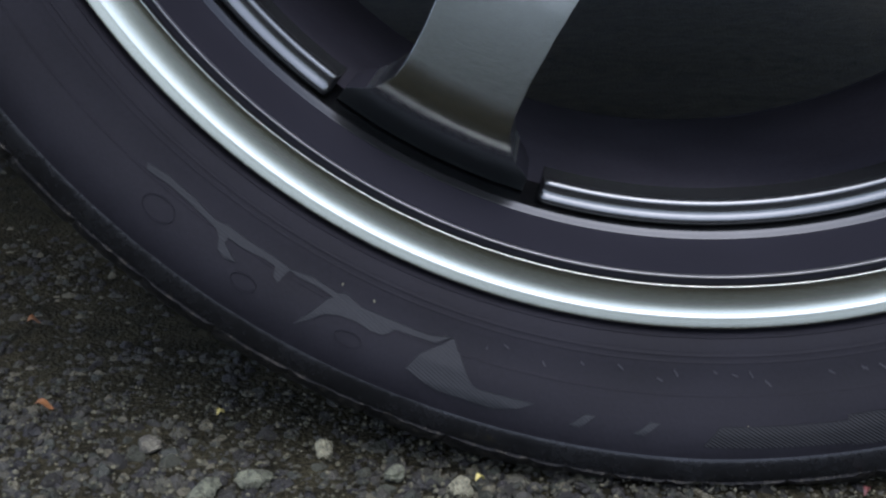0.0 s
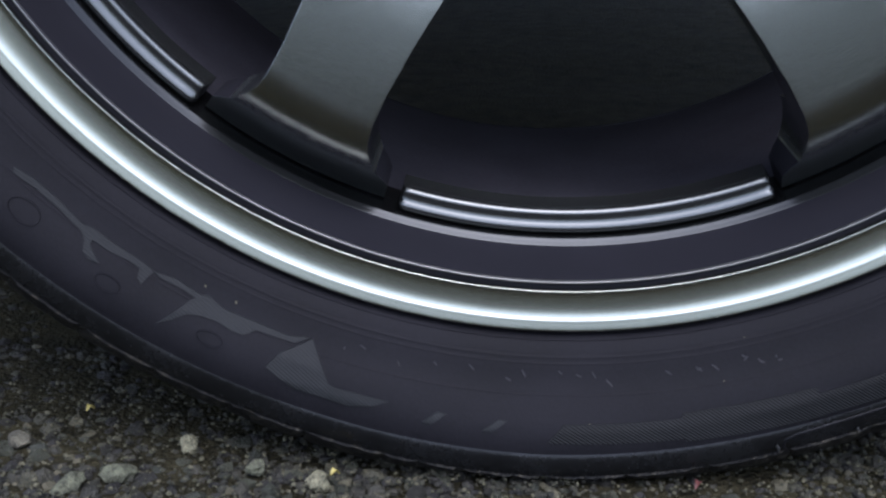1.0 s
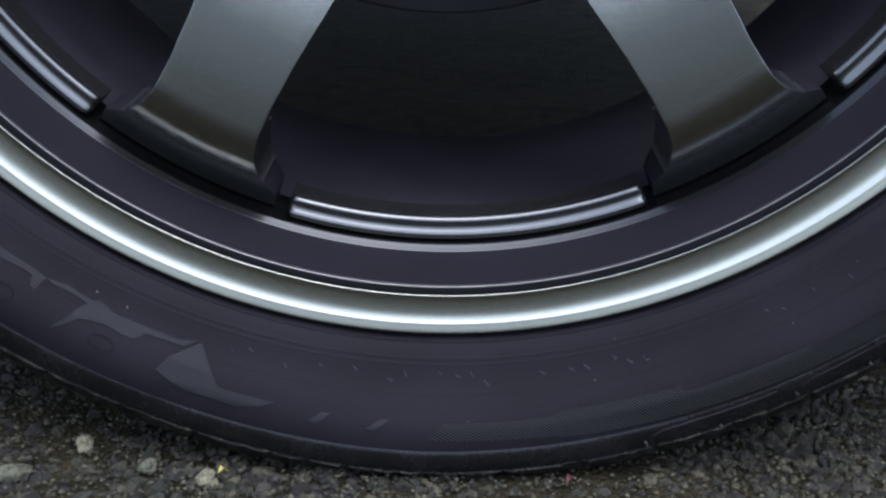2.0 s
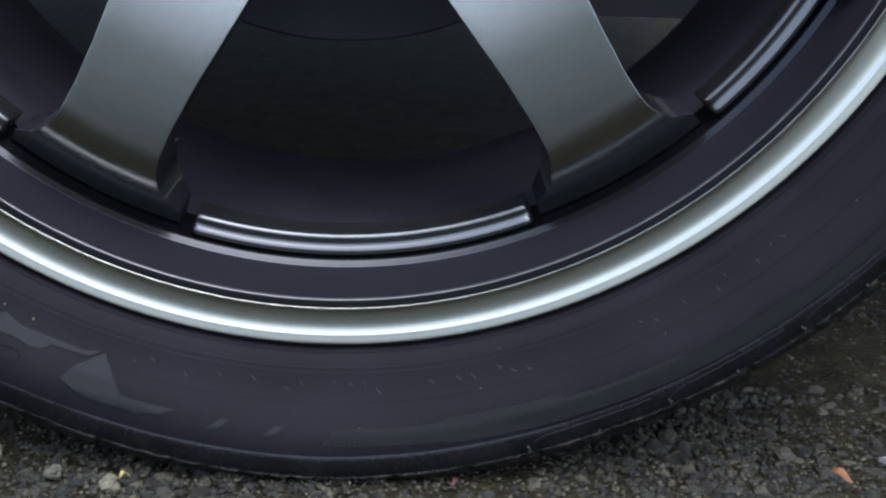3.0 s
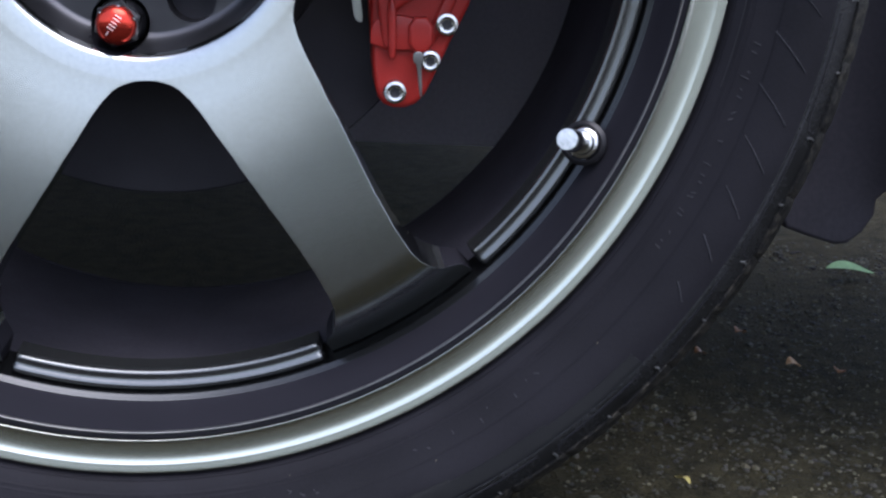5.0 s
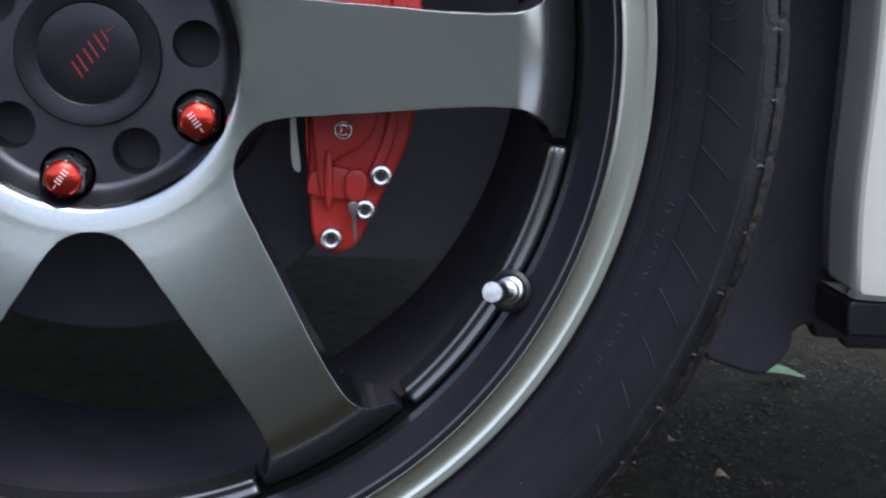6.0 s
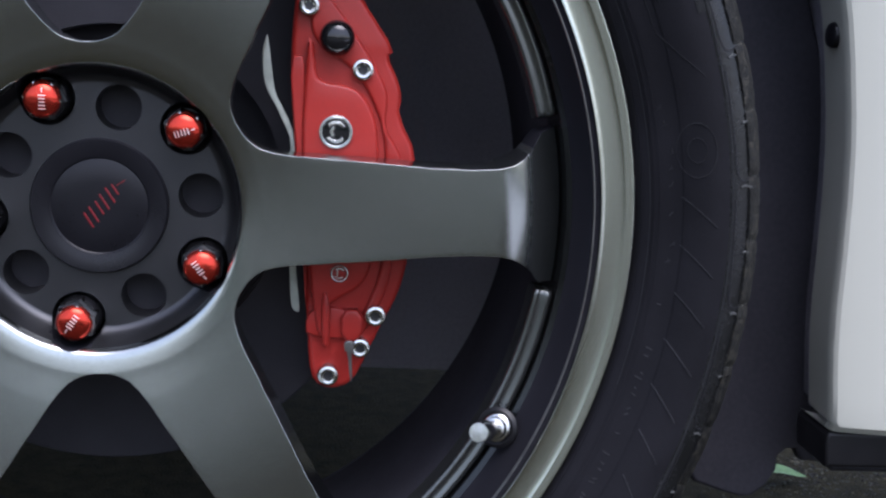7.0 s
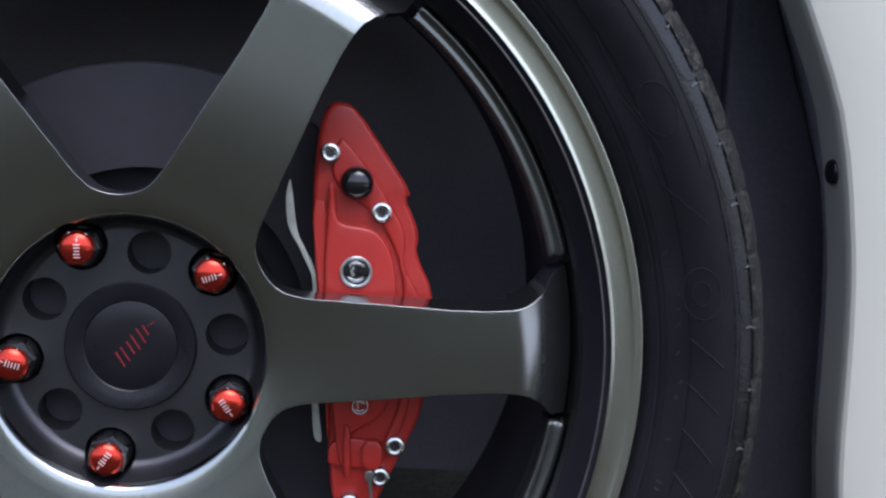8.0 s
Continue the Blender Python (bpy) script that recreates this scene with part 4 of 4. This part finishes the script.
# ---- car body ----
def make_body():
    car = empty("car_body", (0, 0, 0), "white car body side around a dark wheel arch", "car")
    # the arch edge from the front foot over the top to the rear foot
    path = [(0.3920, 0.2128), (0.3905, 0.2150), (0.3893, 0.2270), (0.3875, 0.2420), (0.3861, 0.2570), (0.3853, 0.2770), (0.3850, 0.3050), (0.3843, 0.3350), (0.3828, 0.3620), (0.3809, 0.3800), (0.3768, 0.4085), (0.3730, 0.4296), (0.3670, 0.4534), (0.3603, 0.4715), (0.3523, 0.4898)]
    a = 30.0
    while a <= 190:
        path.append((0.396 * math.cos(radians(a)), 0.3120 + 0.396 * math.sin(radians(a))))
        a += 4
    bm = bmesh.new()
    levels = [(0.0027, 0.0800), (0.0020, 0.0720), (0.0012, 0.0600), (0.0004, 0.0500), (-0.0001, 0.0440), (0.0008, 0.0412), (0.0026, 0.0394), (0.010, 0.0372), (0.030, 0.0345), (0.10, 0.032), (0.25, 0.034), (0.40, 0.050)]
    rows = []
    for i, (x, z) in enumerate(path):
        p0, p1 = path[max(0, i - 1)], path[min(len(path) - 1, i + 1)]
        d = Vector((p1[0] - p0[0], p1[1] - p0[1])).normalized()
        nrm = Vector((d.y, -d.x))
        if i < 15:
            nrm = Vector((1.0, 0.0)).lerp(nrm, i / 15).normalized()
        room = 1.0 if nrm.y <= 0.01 else min(1.0, (0.80 - z - 0.01 * nrm.y) / (0.39 * nrm.y))
        reach = [o if o < 0.01 else 0.01 + (o - 0.01) * room for o, y in levels]
        rows.append([bm.verts.new((x + nrm.x * o, y, z + nrm.y * o)) for o, (_, y) in zip(reach, levels)])
    for p, q in zip(rows, rows[1:]):
        for j in range(len(levels) - 1):
            bm.faces.new((p[j], p[j + 1], q[j + 1], q[j]))
    # rolled under edge at the foot
    foot = rows[0]
    low = [bm.verts.new((v.co.x, v.co.y + 0.004, v.co.z - 0.004)) for v in foot[3:]]
    deep = [bm.verts.new((v.co.x, v.co.y + 0.04, v.co.z - 0.004)) for v in foot[3:]]
    for j in range(len(low) - 1):
        bm.faces.new((foot[3 + j], foot[4 + j], low[j + 1], low[j]))
        bm.faces.new((low[j], low[j + 1], deep[j + 1], deep[j]))
    part("fender", bm, M_WHITE, car, "glossy white fender with rolled arch edge", angle=25)
    # plain panels that carry the body on past what is seen
    bm = bmesh.new()
    front = [bm.verts.new((x, y, z)) for x, y, z in ((0.79, 0.052, 0.212), (2.0, 0.052, 0.212), (2.0, 0.030, 0.50), (2.0, 0.075, 0.84), (0.79, 0.068, 0.80), (0.79, 0.040, 0.50))]
    bm.faces.new(front)
    made = bmesh.ops.extrude_face_region(bm, geom=list(bm.faces))["geom"]
    for v in made:
        if isinstance(v, bmesh.types.BMVert):
            v.co.y += 0.03
    part("door_panel", bm, M_WHITE, car, "plain white door panel", angle=25)
    bm = bmesh.new()
    rows = []
    for x in (-0.78, -0.70, -0.40, 0.0, 0.38):
        drop = 0.10 * max(0.0, (-x - 0.3) / 0.48) ** 2
        rows.append([bm.verts.new((x, y, z - drop)) for y, z in ((0.046, 0.795), (0.070, 0.815), (0.15, 0.845), (0.40, 0.880), (0.75, 0.900), (0.75, 0.880), (0.15, 0.820), (0.060, 0.790))])
    for p, q in zip(rows, rows[1:]):
        for j in range(8):
            bm.faces.new((p[j], p[(j + 1) % 8], q[(j + 1) % 8], q[j]))
    bm.faces.new(rows[0])
    bm.faces.new(rows[-1])
    part("bonnet", bm, M_WHITE, car, "plain white bonnet", angle=35)
    # side skirt
    part("side_skirt", slab([(0.3925, 0.1875), (0.3912, 0.1975), (0.3912, 0.2050), (0.3930, 0.2075), (2.0, 0.2100), (2.0, 0.1900)], 0.046, 0.090, 0.0022), M_BLACK, car, "black plastic side skirt")
    # splash guard and liner
    guard = [(0.330, 0.520), (0.3320, 0.170), (0.3445, 0.1500), (0.3602, 0.1450), (0.3743, 0.1412), (0.3817, 0.1420), (0.3898, 0.1489), (0.3955, 0.1590), (0.3955, 0.1680), (0.4003, 0.1726), (0.4063, 0.1728), (0.4103, 0.1655),
             (0.4255, 0.1651), (0.4309, 0.1592), (0.4538, 0.1594), (0.78, 0.1600), (0.78, 0.2090), (0.405, 0.320), (0.398, 0.400), (0.356, 0.520)]
    part("splash_guard", slab(guard, 0.120, 0.134, 0.003), M_GUARD, car, "black plastic splash guard under the sill")
    bm = bmesh.new()
    rows = []
    for x, z in path:
        out = Vector((x, z - 0.3120)).normalized()
        rows.append([bm.verts.new((x + out.x * o, y, z + out.y * o)) for o, y in ((0.0027, 0.0802), (0.0100, 0.0820), (0.016, 0.095), (0.018, 0.20), (0.018, 0.40))])
    for p, q in zip(rows, rows[1:]):
        for j in range(4):
            bm.faces.new((p[j], p[j + 1], q[j + 1], q[j]))
    part("arch_liner", bm, M_LINER, car, "dusty dark felt wheel arch liner")
    bm = bmesh.new()
    box(bm, (0.0, 0.42, 0.46), (0.84, 0.04, 0.64))
    part("inner_wall", bm, M_INNER, car, "dark inner wall of the wheel arch", smooth=False)
    bm = bmesh.new()
    box(bm, (-0.80, 1.05, 0.31), (2.5, 1.22, 0.06))
    part("floor_pan", bm, M_GUARD, car, "dark underside of the car", smooth=False)
    bm = bmesh.new()
    box(bm, (0.60, 0.26, 0.40), (0.37, 0.34, 0.40))
    part("inner_sill", bm, M_GUARD, car, smooth=False)
    bm = revolve([(0.0001, 0.10), (0.035, 0.10), (0.035, 0.44), (0.0001, 0.44)], 24)
    for v in bm.verts:
        v.co.z += ZC
    part("axle", bm, M_LINER, car, "dark axle behind the wheel")
    part("arch_screw", turned([(0.0001, -0.0022), (0.0040, -0.0020), (0.0062, -0.0011), (0.0068, 0.0), (0.0068, 0.003)], (0.3739, 0.0595, 0.4212), (0.99, 0.10, 0.0), 28), M_CAP, car, "black round screw head")


make_body()


# ---- unseen surroundings, added for reflections ----
def make_backdrop():
    # added wall, never in view; its dips let low sky into the reflections
    bm = revolve([(7.5, -0.05), (7.5, 1.55), (7.7, 1.55), (7.7, -0.05)], 96, closed=True)
    for v in bm.verts:
        x, y, z = v.co
        if y > 0:
            turn = math.degrees(math.atan2(z, x))
            gap = max(0.0, min(1.0, (62 - turn * turn / 62) / 30)) * (turn > -62)
            gap += 0.6 * max(0.0, 1 - abs(turn + 105) / 9)
            y = 0.90 - 0.35 * min(1.0, gap)
        v.co = (x, z, y)
    ob = part("backdrop", bm, M_BACK)
    tagged(ob, "unseen low olive-grey wall added for reflections in the metal", "wall", kind="structure")
    # unseen verge, outlined so that spokes and lip mirror olive
    bm = bmesh.new()
    for x, y in ((-7.4, -7.4), (7.4, -7.4), (7.4, -5.85), (1.60, -4.82), (0.95, -3.4), (0.2, -1.9), (-0.6, -1.6), (-1.3, -1.5), (-7.4, -1.5)):
        bm.verts.new((x, y, 0.006))
    bm.faces.new(list(bm.verts))
    bmesh.ops.triangulate(bm, faces=list(bm.faces))
    bmesh.ops.subdivide_edges(bm, edges=list(bm.edges), cuts=9, use_grid_fill=True)
    for v in bm.verts:
        v.co.z += 0.012 + 0.01 * noise.noise(v.co * 2.0)
    tagged(part("reflection_grass", bm, M_GRASS), "unseen pale olive grass verge added for reflections in the metal", "grass", kind="structure")
    # pale slab out of view, added to brighten spoke ends and lip edge
    bm = bmesh.new()
    bm.faces.new([bm.verts.new((x, y, 0.0)) for x, y in ((1.1, -0.9), (1.7, -4.6), (7.3, -5.6), (7.3, -0.9))])
    for v in bmesh.ops.extrude_face_region(bm, geom=list(bm.faces))["geom"]:
        if isinstance(v, bmesh.types.BMVert):
            v.co.z += 0.02
    tagged(part("pavement", bm, M_CONCRETE, smooth=False), "unseen pale concrete slab added as a bright reflector", "pavement", kind="structure")


make_backdrop()


# ---- loose bits on the ground ----
def make_leaf(place, length, width, turn, mat, label, tilt=8):
    bm = bmesh.new()
    n = 10
    rows = []
    for i in range(n + 1):
        u = i / n
        w = width * 0.5 * math.sin(math.pi * min(1, u * 1.02)) ** 0.8 + 0.0002
        rows.append([bm.verts.new(((u - 0.5) * length, s * w, 0.0012 + abs(s) * w * 0.35 + 0.0015 * math.sin(u * 5))) for s in (-1, -0.5, 0, 0.5, 1)])
    for p, q in zip(rows, rows[1:]):
        for j in range(4):
            bm.faces.new((p[j], q[j], q[j + 1], p[j + 1]))
    geom = bmesh.ops.extrude_face_region(bm, geom=list(bm.faces))["geom"]
    for v in geom:
        if isinstance(v, bmesh.types.BMVert):
            v.co.z += 0.0003
    ob = part("fallen_leaf", bm, mat)
    ob.matrix_basis = pose(*place, tilt, 4, turn)
    tagged(ob, label, "leaf", "fallen leaves")


def make_pebble(place, size, seed, mat, label):
    rng = random.Random(seed)
    v, f = stone_mesh(rng, 3)
    me = bpy.data.meshes.new("pebble")
    me.from_pydata([(p[0] * size[0], p[1] * size[1], p[2] * size[2]) for p in v], [], f)
    ob = mesh_object("pebble", me, mat, smooth=True, angle=25)
    ob.matrix_basis = pose(*place, 0, 0, seed * 40)
    tagged(ob, label, "stone", "pale stones on the asphalt")


make_pebble((-0.1415, -0.0050, 0.001), (0.0046, 0.004, 0.0040), 3, M_STONE_Y, "pale cream stone chip lying on the asphalt")
make_pebble((-0.0859, -0.0278, 0.000), (0.0058, 0.005, 0.0042), 4, M_STONE_Y, "pale cream stone chip lying on the asphalt")
make_pebble((-0.1627, -0.0260, 0.000), (0.0075, 0.006, 0.0040), 5, M_STONE_G, "greenish grey stone chip in the asphalt")
make_pebble((-0.1796, -0.0366, 0.000), (0.0075, 0.005, 0.0035), 6, M_STONE_G, "greenish grey stone chip in the asphalt")
make_pebble((-0.1116, -0.0185, 0.000), (0.0050, 0.005, 0.0035), 7, M_STONE_G, "greenish grey stone chip in the asphalt")
make_pebble((-0.2099, -0.0040, 0.000), (0.0060, 0.005, 0.0030), 8, M_STONE_B, "dull brownish stone chip lying on the asphalt")
make_pebble((0.2495, 0.0069, 0.001), (0.0050, 0.0030, 0.0022), 9, M_PALE, "small whitish chip on the asphalt")
make_leaf((-0.2603, 0.0171, 0.003), 0.008, 0.003, 0, M_LEAF_O, "small curled orange leaf on the asphalt")
make_leaf((-0.3002, 0.1029, 0.003), 0.006, 0.004, 30, M_LEAF_O, "small curled orange leaf on the asphalt")
make_leaf((0.2211, -0.0143, 0.003), 0.010, 0.005, -30, M_LEAF_O, "small curled orange leaf on the asphalt")
make_leaf((0.4142, 0.3672, 0.004), 0.012, 0.010, 40, M_LEAF_O, "small curled orange leaf on the asphalt")
make_leaf((0.4316, 0.2948, 0.004), 0.013, 0.011, 10, M_LEAF_T, "small tan leaf on the asphalt")
make_leaf((0.3675, 0.3159, 0.004), 0.011, 0.009, 20, M_LEAF_O, "small curled orange leaf on the asphalt")
make_leaf((0.4607, 0.2814, 0.004), 0.009, 0.009, 60, M_LEAF_O, "small curled orange leaf on the asphalt")
make_leaf((0.2945, 0.0997, 0.004), 0.016, 0.004, 105, M_LEAF_Y, "narrow yellow leaf on the asphalt")
make_leaf((0.5800, 0.5500, 0.006), 0.050, 0.020, 5, M_LEAF_G, "fresh pale green leaf on the asphalt")
make_leaf((0.0563, -0.0274, 0.003), 0.010, 0.002, 70, M_LEAF_R, "dark red dry leaf stalk on the asphalt")
make_leaf((-0.1861, 0.0141, 0.004), 0.007, 0.002, 80, M_LEAF_Y, "narrow yellow leaf on the asphalt")
make_leaf((-0.0793, -0.0305, 0.004), 0.006, 0.002, 60, M_LEAF_Y, "narrow yellow leaf on the asphalt")
